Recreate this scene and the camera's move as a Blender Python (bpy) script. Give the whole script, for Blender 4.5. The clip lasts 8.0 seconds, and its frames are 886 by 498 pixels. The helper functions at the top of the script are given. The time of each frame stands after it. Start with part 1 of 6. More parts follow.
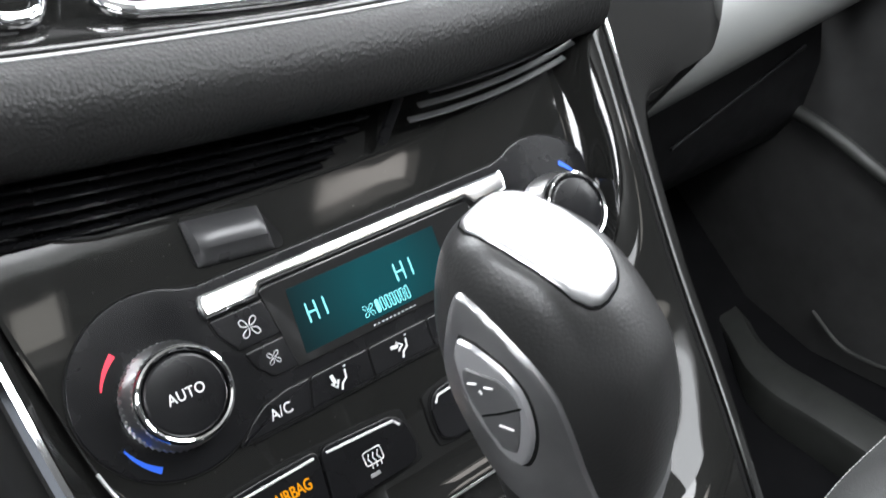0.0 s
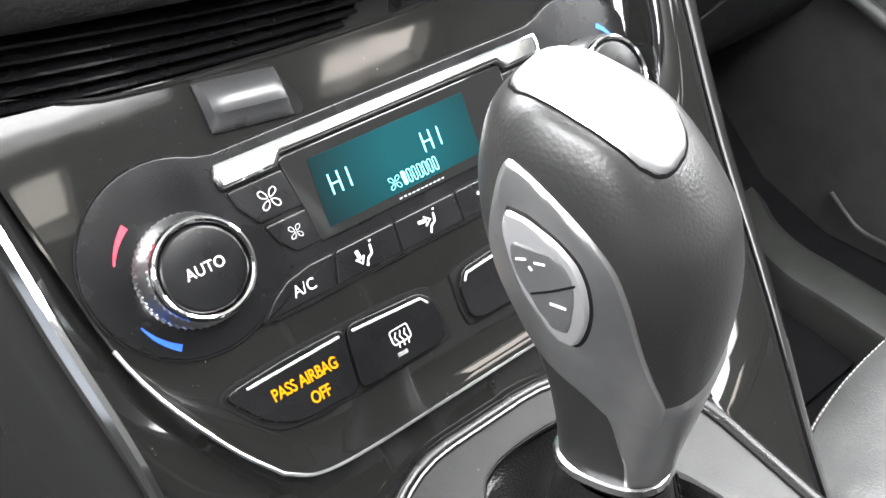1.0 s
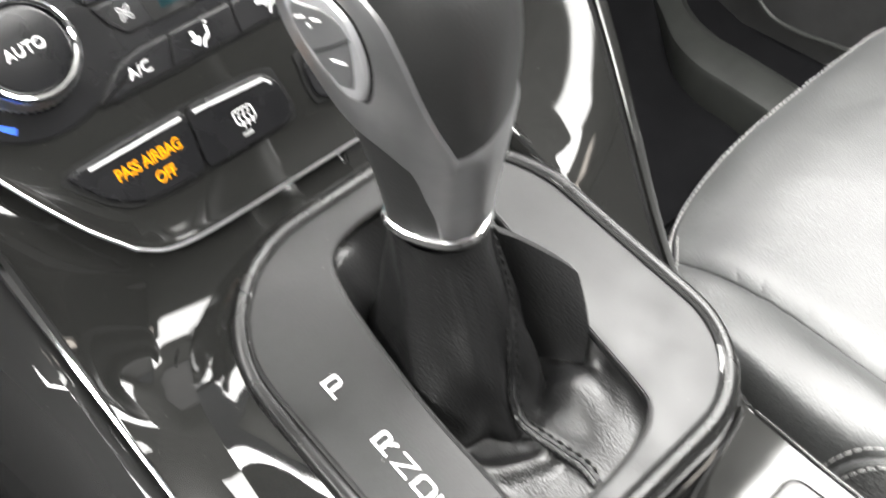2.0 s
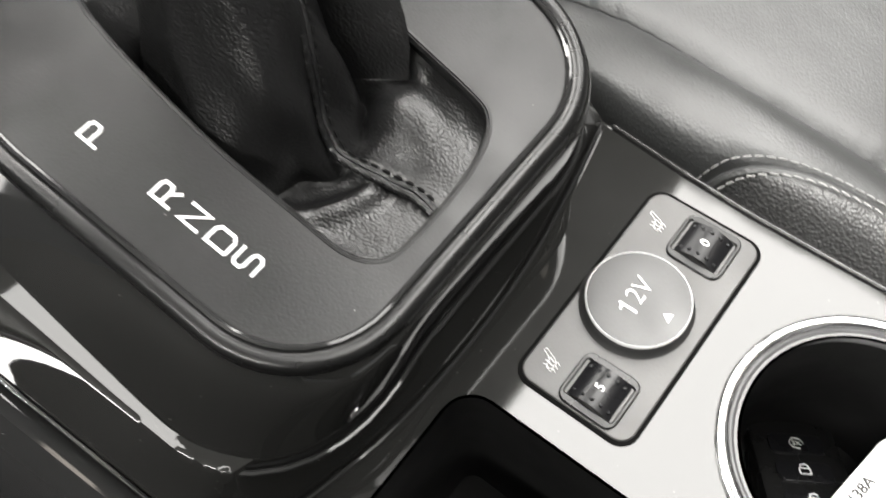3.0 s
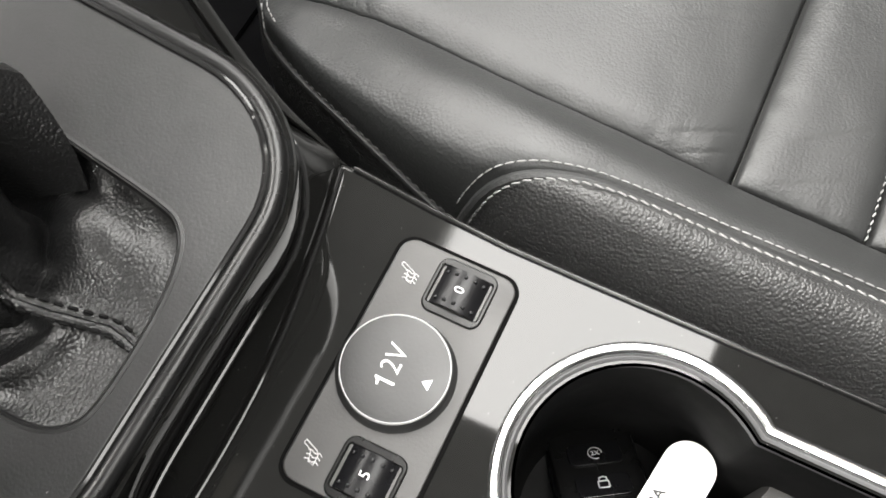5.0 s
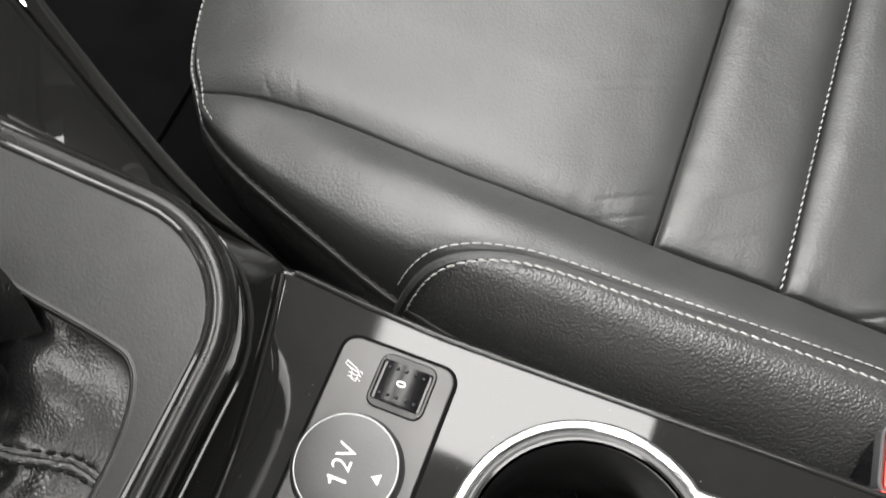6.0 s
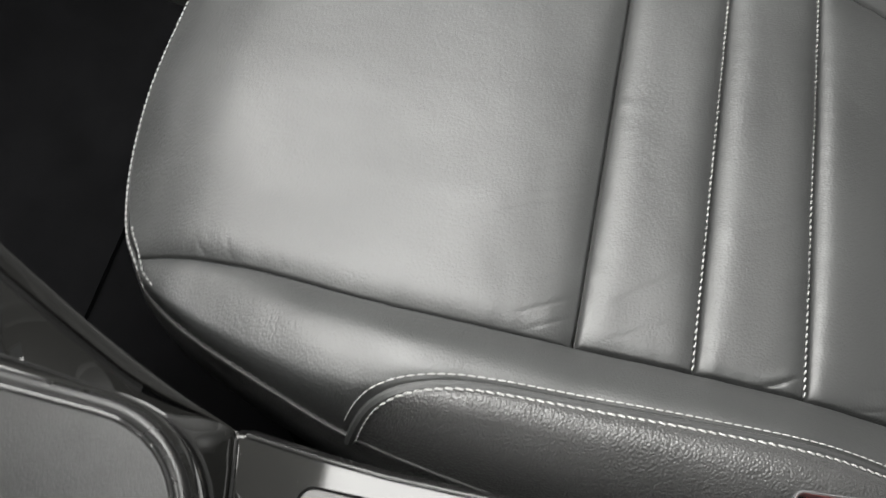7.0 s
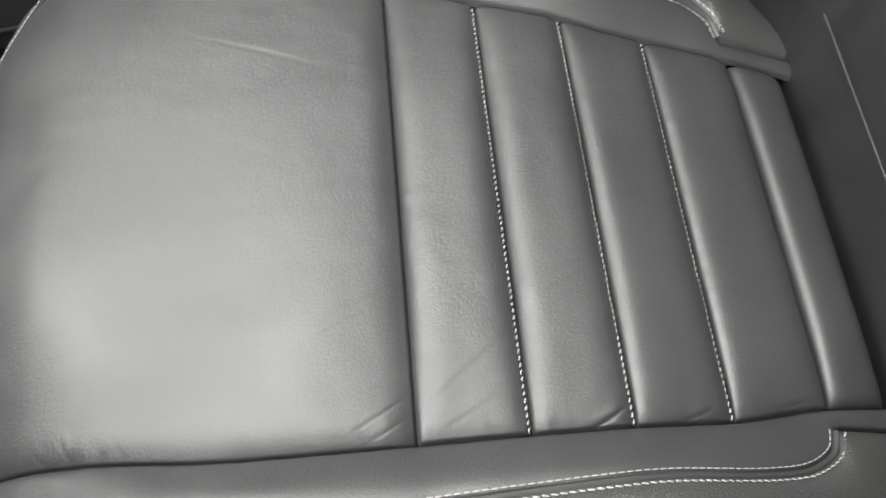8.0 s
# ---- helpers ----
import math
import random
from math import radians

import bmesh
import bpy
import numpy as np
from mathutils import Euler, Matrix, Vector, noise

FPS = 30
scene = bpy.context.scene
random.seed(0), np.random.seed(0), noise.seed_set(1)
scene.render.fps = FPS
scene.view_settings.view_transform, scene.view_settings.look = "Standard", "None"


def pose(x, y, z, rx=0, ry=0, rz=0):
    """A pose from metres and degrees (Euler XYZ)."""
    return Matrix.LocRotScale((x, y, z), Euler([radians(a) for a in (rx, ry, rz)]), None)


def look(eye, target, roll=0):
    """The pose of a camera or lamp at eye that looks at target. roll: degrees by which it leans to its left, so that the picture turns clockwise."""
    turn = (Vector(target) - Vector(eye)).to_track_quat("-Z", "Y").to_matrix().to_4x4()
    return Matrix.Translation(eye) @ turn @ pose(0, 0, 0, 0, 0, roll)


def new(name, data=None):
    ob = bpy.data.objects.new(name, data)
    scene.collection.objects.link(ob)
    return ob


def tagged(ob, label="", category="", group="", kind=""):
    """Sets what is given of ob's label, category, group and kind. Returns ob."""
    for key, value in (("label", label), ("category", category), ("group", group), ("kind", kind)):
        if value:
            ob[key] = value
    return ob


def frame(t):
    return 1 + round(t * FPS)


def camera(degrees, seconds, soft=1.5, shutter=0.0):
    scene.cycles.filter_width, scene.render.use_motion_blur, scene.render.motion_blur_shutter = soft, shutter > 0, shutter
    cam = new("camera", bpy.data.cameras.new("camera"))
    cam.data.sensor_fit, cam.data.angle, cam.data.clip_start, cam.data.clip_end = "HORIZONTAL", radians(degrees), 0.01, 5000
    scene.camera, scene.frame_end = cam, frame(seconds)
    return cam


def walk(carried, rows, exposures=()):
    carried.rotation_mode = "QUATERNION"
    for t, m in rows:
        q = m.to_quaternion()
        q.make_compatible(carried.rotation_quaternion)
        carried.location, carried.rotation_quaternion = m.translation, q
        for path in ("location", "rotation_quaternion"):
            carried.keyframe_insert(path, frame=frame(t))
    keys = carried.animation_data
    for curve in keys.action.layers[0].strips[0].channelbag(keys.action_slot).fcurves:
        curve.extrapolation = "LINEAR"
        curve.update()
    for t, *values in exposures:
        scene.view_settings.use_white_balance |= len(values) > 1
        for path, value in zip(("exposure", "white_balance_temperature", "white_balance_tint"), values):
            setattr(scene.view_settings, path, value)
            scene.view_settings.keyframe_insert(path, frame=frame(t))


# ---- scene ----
cam = camera(52.94, 8.0, 1.5, 0.3)
PATH = [
    (0, (0.0829, 0.0374, 0.7213), (0.2903, 0.3201, 0.5287), -5.24),
    (0.5, (0.0873, 0.0606, 0.7036), (0.2838, 0.3322, 0.4854), -5.41),
    (1, (0.0839, 0.0595, 0.7068), (0.2703, 0.3221, 0.4694), -5.28),
    (1.5, (0.0770, 0.0398, 0.7191), (0.2558, 0.2937, 0.4670), -5.54),
    (1.7, (0.0833, 0.0318, 0.7168), (0.2554, 0.2708, 0.4460), -5.55),
    (1.8, (0.0926, 0.0276, 0.7111), (0.2611, 0.2576, 0.4305), -5.42),
    (2, (0.1048, 0.0134, 0.7001), (0.2661, 0.2250, 0.4015), -6.40),
    (2.2, (0.1085, 0.0067, 0.6939), (0.2689, 0.2000, 0.3826), -5.94),
    (3.3, (0.1360, 0.0036, 0.6169), (0.2780, 0.1169, 0.2606), -3.18),
    (3.5, (0.1460, 0.0022, 0.6177), (0.2819, 0.1072, 0.2565), -3.38),
    (4, (0.1662, -0.0023, 0.6183), (0.3017, 0.0870, 0.2527), -2.36),
    (4.3, (0.1795, -0.0049, 0.6192), (0.3147, 0.0802, 0.2525), -2.42),
    (4.5, (0.1854, -0.0036, 0.6221), (0.3232, 0.0748, 0.2549), -1.13),
    (4.7, (0.1942, -0.0073, 0.6273), (0.3340, 0.0687, 0.2603), -1.16),
    (5.8, (0.2190, -0.0075, 0.6488), (0.3723, 0.0510, 0.2840), 1.21),
    (6, (0.2258, -0.0087, 0.6643), (0.3804, 0.0493, 0.2999), 0.41),
    (6.5, (0.2382, -0.0093, 0.6949), (0.4021, 0.0423, 0.3337), 0.17),
    (7, (0.2486, -0.0150, 0.7160), (0.4285, 0.0283, 0.3614), -1.18),
    (7.5, (0.2876, -0.0373, 0.7467), (0.4628, -0.0159, 0.3878), -4.43),
    (7.8, (0.2923, -0.0659, 0.7617), (0.4727, -0.0531, 0.4049), -6.78),
    (8, (0.2986, -0.0674, 0.7649), (0.4825, -0.0673, 0.4097), -5.72),
]
EXPOSURES = [(0.0, 0.10, 6150, 9), (0.5, 0.86, 6250, 9), (1.0, 1.26, 6350, 9), (1.5, 1.48, 6400, 8), (2.2, 1.16, 6600, 9), (3.3, 0.16, 6650, 9), (4.5, 0.06, 6650, 9), (6.0, 0.06, 6600, 9), (7.0, 0.18, 6550, 8), (7.5, 0.22, 6500, 7), (8.0, 0.2, 6500, 7)]
walk(cam, [(t, look(eye, target, roll)) for t, eye, target, roll in PATH], EXPOSURES)

# ---- world and light ----
world = bpy.data.worlds.new("overcast_sky")
scene.world = world
world.use_nodes = True
wn, wl = world.node_tree.nodes, world.node_tree.links
sky = wn.new("ShaderNodeTexSky")
sky.sky_type = "NISHITA"
sky.sun_disc = False
sky.sun_elevation = radians(48)
sky.sun_rotation = radians(20)
sky.air_density, sky.dust_density, sky.ozone_density = 1.0, 6.0, 1.0
cloud = wn.new("ShaderNodeHueSaturation")
cloud.inputs["Saturation"].default_value = 0.25
wl.new(sky.outputs[0], cloud.inputs["Color"])
wl.new(cloud.outputs[0], wn["Background"].inputs[0])
wn["Background"].inputs[1].default_value = 0.10

sun_data = bpy.data.lights.new("sun", "SUN")
sun_data.energy, sun_data.angle, sun_data.color = 0.8, radians(15), (1.0, 0.97, 0.93)
sun = new("sun", sun_data)
sun.matrix_world = look((0.2, 2.0, 3.0), (0.3, 0.0, 0.3))


def window_light(name, eye, target, w, h, watts, color=(1.0, 0.99, 0.975)):
    d = bpy.data.lights.new(name, "AREA")
    d.shape, d.size, d.size_y, d.energy, d.color = "RECTANGLE", w, h, watts, color
    ob = new(name, d)
    ob.matrix_world = look(eye, target)
    return ob


# daylight that comes in through the glass of the car, and two added lamps
window_light("windscreen_light", (0.32, 0.68, 0.945), (0.32, 0.14, 0.105), 1.10, 0.54, 30.0)
window_light("roof_window_light", (0.67, 0.02, 1.165), (0.67, 0.02, 0.3), 0.46, 0.38, 11.5)
window_light("centre_roof_window_light", (0.30, -0.18, 1.165), (0.30, -0.18, 0.3), 0.28, 0.36, 4.2)
# the next two have no known window: added for beige reflections on the fascia
window_light("rear_patch_light", (0.80, -0.45, 1.165), (0.80, -0.45, 0.3), 0.19, 0.09, 0.40, (1.0, 0.90, 0.80))
window_light("middle_patch_light", (0.25, -0.495, 1.165), (0.25, -0.495, 0.3), 0.07, 0.14, 0.12, (1.0, 0.92, 0.80))
window_light("passenger_window_light", (0.99, 0.12, 0.885), (0.3, 0.12, 0.72), 0.62, 0.17, 5.5)
window_light("driver_window_light", (-0.47, -0.02, 0.985), (0.3, -0.02, 0.86), 0.56, 0.15, 10.0)
window_light("rear_window_light", (0.26, -1.75, 0.98), (0.26, -0.4, 0.55), 1.1, 0.35, 0.8)


# ---- materials ----
def material(name, color, rough=0.5, metal=0.0, coat=0.0, spec=0.5):
    m = bpy.data.materials.new(name)
    m.use_nodes = True
    b = m.node_tree.nodes["Principled BSDF"]
    b.inputs["Base Color"].default_value = (*color, 1)
    b.inputs["Roughness"].default_value = rough
    b.inputs["Metallic"].default_value = metal
    b.inputs["Specular IOR Level"].default_value = spec
    b.inputs["Coat Weight"].default_value = coat
    b.inputs["Coat Roughness"].default_value = 0.03
    return m


def nodes_of(m):
    return m.node_tree.nodes, m.node_tree.links, m.node_tree.nodes["Principled BSDF"]


def coords(m):
    n, l, _ = nodes_of(m)
    return n.new("ShaderNodeNewGeometry").outputs["Position"]


def noise_tex(m, scale, detail=3.0, rough=0.55):
    n, l, _ = nodes_of(m)
    t = n.new("ShaderNodeTexNoise")
    t.inputs["Scale"].default_value, t.inputs["Detail"].default_value, t.inputs["Roughness"].default_value = scale, detail, rough
    l.new(coords(m), t.inputs["Vector"])
    return t.outputs["Fac"]


def ramp(m, fac, a, b, va, vb):
    n, l, _ = nodes_of(m)
    r = n.new("ShaderNodeMapRange")
    r.inputs["From Min"].default_value, r.inputs["From Max"].default_value = a, b
    r.inputs["To Min"].default_value, r.inputs["To Max"].default_value = va, vb
    l.new(fac, r.inputs["Value"])
    return r.outputs["Result"]


def math_node(m, op, a, b):
    n, l, _ = nodes_of(m)
    k = n.new("ShaderNodeMath")
    k.operation = op
    for i, v in enumerate((a, b)):
        if isinstance(v, (int, float)):
            k.inputs[i].default_value = v
        else:
            l.new(v, k.inputs[i])
    return k.outputs[0]


def mix_color(m, fac, a, b):
    n, l, _ = nodes_of(m)
    k = n.new("ShaderNodeMix")
    k.data_type = "RGBA"
    l.new(fac, k.inputs["Factor"])
    k.inputs["A"].default_value, k.inputs["B"].default_value = (*a, 1), (*b, 1)
    return k.outputs["Result"]


def bump(m, height, strength, distance):
    n, l, b = nodes_of(m)
    k = n.new("ShaderNodeBump")
    k.inputs["Strength"].default_value, k.inputs["Distance"].default_value = strength, distance
    l.new(height, k.inputs["Height"])
    l.new(k.outputs[0], b.inputs["Normal"])


def dust_specks(m, scale, size):
    """Sparse pale specks: a cell texture, with only some cells filled."""
    n, l, _ = nodes_of(m)
    v = n.new("ShaderNodeTexVoronoi")
    v.inputs["Scale"].default_value = scale
    l.new(coords(m), v.inputs["Vector"])
    near = math_node(m, "LESS_THAN", v.outputs["Distance"], size)
    sep = n.new("ShaderNodeSeparateColor")
    l.new(v.outputs["Color"], sep.inputs[0])
    return math_node(m, "MULTIPLY", near, math_node(m, "GREATER_THAN", sep.outputs[0], 0.93))


def gloss_plastic(name, color, rough=0.05, dust=True):
    m = material(name, color, rough, spec=0.38)
    n, l, b = nodes_of(m)
    l.new(ramp(m, noise_tex(m, 14, 4), 0.35, 0.70, rough - 0.02, rough + 0.03), b.inputs["Roughness"])
    if dust:
        f = dust_specks(m, 520, 0.10)
        l.new(mix_color(m, f, color, (0.13, 0.127, 0.124)), b.inputs["Base Color"])
    return m


def matte_plastic(name, color, rough=0.5, grain=900, strength=0.12, spec=0.5):
    m = material(name, color, rough, spec=spec)
    n, l, b = nodes_of(m)
    l.new(mix_color(m, ramp(m, noise_tex(m, 22, 5), 0.35, 0.7, 0, 1), tuple(c * 0.85 for c in color), tuple(c * 1.25 for c in color)), b.inputs["Base Color"])
    l.new(ramp(m, noise_tex(m, 45, 4), 0.3, 0.7, rough - 0.06, rough + 0.08), b.inputs["Roughness"])
    bump(m, noise_tex(m, grain, 2), strength, 0.0004)
    return m


def leather(name, color, rough, cell, strength, depth, slow=0.25, creases=0.0, bend=0.55):
    """Leather: rounded cells between fine creases, and a slow cloudiness of sheen."""
    m = material(name, color, rough)
    n, l, b = nodes_of(m)
    v = n.new("ShaderNodeTexVoronoi")
    v.feature = "SMOOTH_F1"
    v.inputs["Scale"].default_value = cell
    v.inputs["Smoothness"].default_value = 0.35
    warp = n.new("ShaderNodeVectorMath")
    warp.operation = "MULTIPLY_ADD"
    tex = n.new("ShaderNodeTexNoise")
    tex.inputs["Scale"].default_value = cell * 0.5
    p = coords(m)
    l.new(p, tex.inputs["Vector"])
    l.new(tex.outputs["Color"], warp.inputs[0])
    warp.inputs[1].default_value = (bend / cell,) * 3
    l.new(p, warp.inputs[2])
    l.new(warp.outputs[0], v.inputs["Vector"])
    h = math_node(m, "ADD", math_node(m, "MULTIPLY", v.outputs["Distance"], -1.0), math_node(m, "MULTIPLY", noise_tex(m, cell * 0.12, 3), slow))
    if creases:
        ridge = math_node(m, "ABSOLUTE", math_node(m, "SUBTRACT", noise_tex(m, 55, 5, 0.6), 0.5), 0.0)
        where = ramp(m, noise_tex(m, 11, 2), 0.48, 0.66, 0.0, creases)
        h = math_node(m, "SUBTRACT", h, math_node(m, "MULTIPLY", ramp(m, ridge, 0.0, 0.035, 1.0, 0.0), where))
    bump(m, h, strength, depth)
    l.new(mix_color(m, ramp(m, noise_tex(m, 9, 4), 0.3, 0.7, 0, 1), tuple(c * 0.9 for c in color), tuple(c * 1.15 for c in color)), b.inputs["Base Color"])
    l.new(ramp(m, noise_tex(m, 18, 4), 0.3, 0.7, rough - 0.05, rough + 0.07), b.inputs["Roughness"])
    return m


def glowing(name, color, strength):
    m = material(name, (0.004, 0.004, 0.004), 0.3, spec=0.03)
    b = m.node_tree.nodes["Principled BSDF"]
    b.inputs["Emission Color"].default_value = (*color, 1)
    b.inputs["Emission Strength"].default_value = strength
    return m


GLOSS = gloss_plastic("gloss_charcoal_plastic", (0.0085, 0.0085, 0.0081))
bump(GLOSS, noise_tex(GLOSS, 20, 2), 0.07, 0.002)
GLOSS_DEEP = gloss_plastic("gloss_black_plastic", (0.012, 0.012, 0.012), 0.06)
SATIN = matte_plastic("satin_black_plastic", (0.0052, 0.0052, 0.0058), 0.25, 900, 0.05, 0.23)
BUTTON = matte_plastic("button_black_plastic", (0.0050, 0.0050, 0.0056), 0.27, 900, 0.06, 0.25)
GATE = matte_plastic("matte_gate_plastic", (0.0032, 0.0033, 0.0033), 0.35, 1100, 0.16, 0.27)


def smudges(m, dark, scale, lo, hi):
    """Handling marks: soft dull blotches over the base colour and sheen."""
    n, l, b = nodes_of(m)
    f = ramp(m, noise_tex(m, scale, 6, 0.7), lo, hi, 0, 1)
    k = n.new("ShaderNodeMix")
    k.data_type = "RGBA"
    old = b.inputs["Base Color"].links[0].from_socket
    l.new(f, k.inputs["Factor"])
    l.new(old, k.inputs["A"])
    k.inputs["B"].default_value = (*dark, 1)
    f2 = dust_specks(m, 300, 0.07)
    k2 = n.new("ShaderNodeMix")
    k2.data_type = "RGBA"
    l.new(f2, k2.inputs["Factor"])
    l.new(k.outputs["Result"], k2.inputs["A"])
    k2.inputs["B"].default_value = (0.16, 0.16, 0.155, 1)
    l.new(k2.outputs["Result"], b.inputs["Base Color"])
    old_r = b.inputs["Roughness"].links[0].from_socket
    l.new(math_node(m, "ADD", old_r, math_node(m, "MULTIPLY", f, 0.02)), b.inputs["Roughness"])


smudges(GATE, (0.0018, 0.0018, 0.0018), 130, 0.44, 0.70)
SWITCH = matte_plastic("grey_switch_plate", (0.036, 0.035, 0.034), 0.42)
CAP_GREY = matte_plastic("dark_grey_cap", (0.020, 0.020, 0.020), 0.36)
SWITCH_SILVER = material("bright_silver_paint", (0.36, 0.36, 0.37), 0.28, 0.6)
KNURL = material("knurled_chrome", (0.78, 0.78, 0.79), 0.30, 1.0)
RUBBER = matte_plastic("black_rubber", (0.012, 0.012, 0.012), 0.55)
# near-black for hollows and joints: the shade of hollows is in its colour
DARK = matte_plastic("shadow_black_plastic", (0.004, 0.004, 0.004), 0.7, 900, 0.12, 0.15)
TRIM = matte_plastic("dash_plastic", (0.010, 0.010, 0.011), 0.5, 700, 0.2, 0.3)
TAB = matte_plastic("smooth_black_plastic", (0.030, 0.030, 0.031), 0.30, 1200, 0.03)
BLACK_GAP = material("black_joint", (0.003, 0.003, 0.003), 0.9, spec=0.05)
GREY_PAINT = matte_plastic("grey_painted_plastic", (0.06, 0.06, 0.062), 0.34, 1500, 0.03)
CHROME = material("bright_chrome", (0.80, 0.80, 0.80), 0.07, 1.0)
CHROME_SOFT = material("satin_chrome", (0.72, 0.72, 0.72), 0.20, 1.0)
SILVER = material("satin_silver", (0.56, 0.56, 0.57), 0.34, 1.0)
SILVER_PAINT = matte_plastic("silver_painted_plastic", (0.35, 0.35, 0.355), 0.33, 1500, 0.03)
nodes_of(SILVER_PAINT)[2].inputs["Metallic"].default_value = 0.92
LEATHER = leather("black_leather", (0.029, 0.0298, 0.0298), 0.45, 680, 0.27, 0.0006, 0.16, 0.6, 0.40)
nodes_of(LEATHER)[2].inputs["Specular IOR Level"].default_value = 0.58
LEATHER_KNOB = leather("knob_leather", (0.011, 0.011, 0.011), 0.39, 900, 0.16, 0.0004)
nodes_of(LEATHER_KNOB)[2].inputs["Specular IOR Level"].default_value = 0.62
LEATHER_BOOT = leather("boot_leather", (0.0042, 0.0042, 0.0043), 0.32, 1000, 0.40, 0.0005, 0.06, 0.35, 0.30)
nodes_of(LEATHER_BOOT)[2].inputs["Specular IOR Level"].default_value = 0.40
# seat leather again, darker: shade near the cushion's crevice is put into colour
SHADED_LEATHER = leather("shaded_seat_leather", (0.008, 0.0083, 0.0086), 0.50, 620, 0.20, 0.0006)
VINYL = leather("grained_black_vinyl", (0.040, 0.040, 0.040), 0.35, 720, 0.60, 0.0009, 0.04, 0.0, 0.25)
DASH_SKIN = leather("grained_dash_skin", (0.0085, 0.0085, 0.0085), 0.50, 620, 0.50, 0.0008, 0.06, 0.0, 0.3)
nodes_of(DASH_SKIN)[2].inputs["Specular IOR Level"].default_value = 0.3
PAD = leather("smooth_dash_pad", (0.15, 0.153, 0.15), 0.42, 900, 0.10, 0.0003)
THREAD = matte_plastic("pale_grey_thread", (0.25, 0.25, 0.245), 0.7, 1500, 0.2)
THREAD_DARK = matte_plastic("black_thread", (0.006, 0.006, 0.006), 0.9, 1500, 0.2, 0.05)
RIM = matte_plastic("satin_rim_plastic", (0.005, 0.005, 0.005), 0.27, 900, 0.03, 0.30)
CARPET = matte_plastic("black_carpet", (0.0055, 0.0055, 0.006), 0.95, 1400, 0.9, 0.03)
LEDGE = matte_plastic("scuffed_grey_plastic", (0.018, 0.019, 0.0175), 0.5, 700, 0.2)
PAINT_WHITE = material("white_print", (0.58, 0.58, 0.58), 0.5)
PAINT_RED = material("red_print", (0.75, 0.02, 0.05), 0.45)
PAINT_BLUE = material("blue_print", (0.02, 0.12, 0.75), 0.45)
PAPER = material("white_plastic_tag", (0.82, 0.82, 0.81), 0.4)
INK = material("black_ink", (0.03, 0.03, 0.03), 0.6)
RED = material("red_plastic", (0.62, 0.05, 0.035), 0.35)
HEADLINER = matte_plastic("grey_headliner", (0.36, 0.36, 0.35), 0.9, 600, 0.3)
DOOR_TRIM = matte_plastic("door_plastic", (0.03, 0.03, 0.03), 0.55)
LCD = glowing("teal_display", (0.001, 0.055, 0.066), 1.0)
LCD_TEXT = glowing("cyan_display_segments", (0.30, 0.95, 1.0), 1.6)
AMBER = glowing("amber_telltale", (1.0, 0.38, 0.0), 1.0)
LAMP_GREY = material("unlit_telltale", (0.20, 0.20, 0.20), 0.4)
LAMP_PALE = material("worn_grey_print", (0.62, 0.62, 0.62), 0.5)
BAR_PRINT = material("pale_button_line", (0.52, 0.52, 0.52), 0.35)


# ---- building helpers ----
WORLD_OF = {}


def thing(name, at, label, category, group="", kind=""):
    ob = new(name)
    ob.location = at
    ob.empty_display_size = 0.02
    WORLD_OF[ob] = Matrix.Translation(at)
    return tagged(ob, label, category, group, kind)


def part(name, bm, mat, parent=None, label="", smooth=True, mats=None):
    me = bpy.data.meshes.new(name)
    bmesh.ops.recalc_face_normals(bm, faces=bm.faces[:])
    bm.to_mesh(me)
    bm.free()
    if smooth:
        me.polygons.foreach_set("use_smooth", [True] * len(me.polygons))
        me.set_sharp_from_angle(angle=radians(38))
    for m in (mats or [mat]):
        me.materials.append(m)
    ob = new(name, me)
    WORLD_OF[ob] = Matrix.Identity(4)
    if parent is not None:
        ob.parent = parent
        ob.matrix_parent_inverse = WORLD_OF[parent].inverted()
    if label:
        tagged(ob, label)
    return ob


def frame_at(origin, slope):
    """A plane whose x runs across the car and whose y climbs forward by slope degrees."""
    return pose(*origin, slope, 0, 0)


def rrect(w, h, r, n=6, cx=0.0, cy=0.0):
    """A rectangle with rounded corners, as points going round; r may be four radii from the lower left."""
    rs = r if isinstance(r, (tuple, list)) else (r,) * 4
    out = []
    for k, (sx, sy) in enumerate(((-1, -1), (1, -1), (1, 1), (-1, 1))):
        rr = rs[k]
        ox, oy = cx + sx * (w / 2 - rr), cy + sy * (h / 2 - rr)
        for i in range(n + 1):
            a = radians(180 + 90 * k + 90 * i / n)
            out.append((ox + rr * math.cos(a), oy + rr * math.sin(a)))
    return out


def rounded(outline, r, n=4):
    """The outline with its corners rounded off."""
    out, k = [], len(outline)
    for i in range(k):
        a, b, c = Vector(outline[i - 1]), Vector(outline[i]), Vector(outline[(i + 1) % k])
        p = b + (a - b).normalized() * min(r, 0.45 * (a - b).length)
        q = b + (c - b).normalized() * min(r, 0.45 * (c - b).length)
        for j in range(n + 1):
            t = j / n
            v = p * (1 - t) ** 2 + b * 2 * t * (1 - t) + q * t * t
            out.append((v.x, v.y))
    return out


def grown(outline, d):
    """The outline moved outwards by d (inwards where negative); the points go round to the left."""
    out, n = [], len(outline)
    for i in range(n):
        a, b, c = Vector(outline[i - 1]), Vector(outline[i]), Vector(outline[(i + 1) % n])
        e = ((b - a).normalized() + (c - b).normalized())
        if e.length < 1e-9:
            e = c - b
        e.normalize()
        out.append((b.x + e.y * d, b.y - e.x * d))
    return out


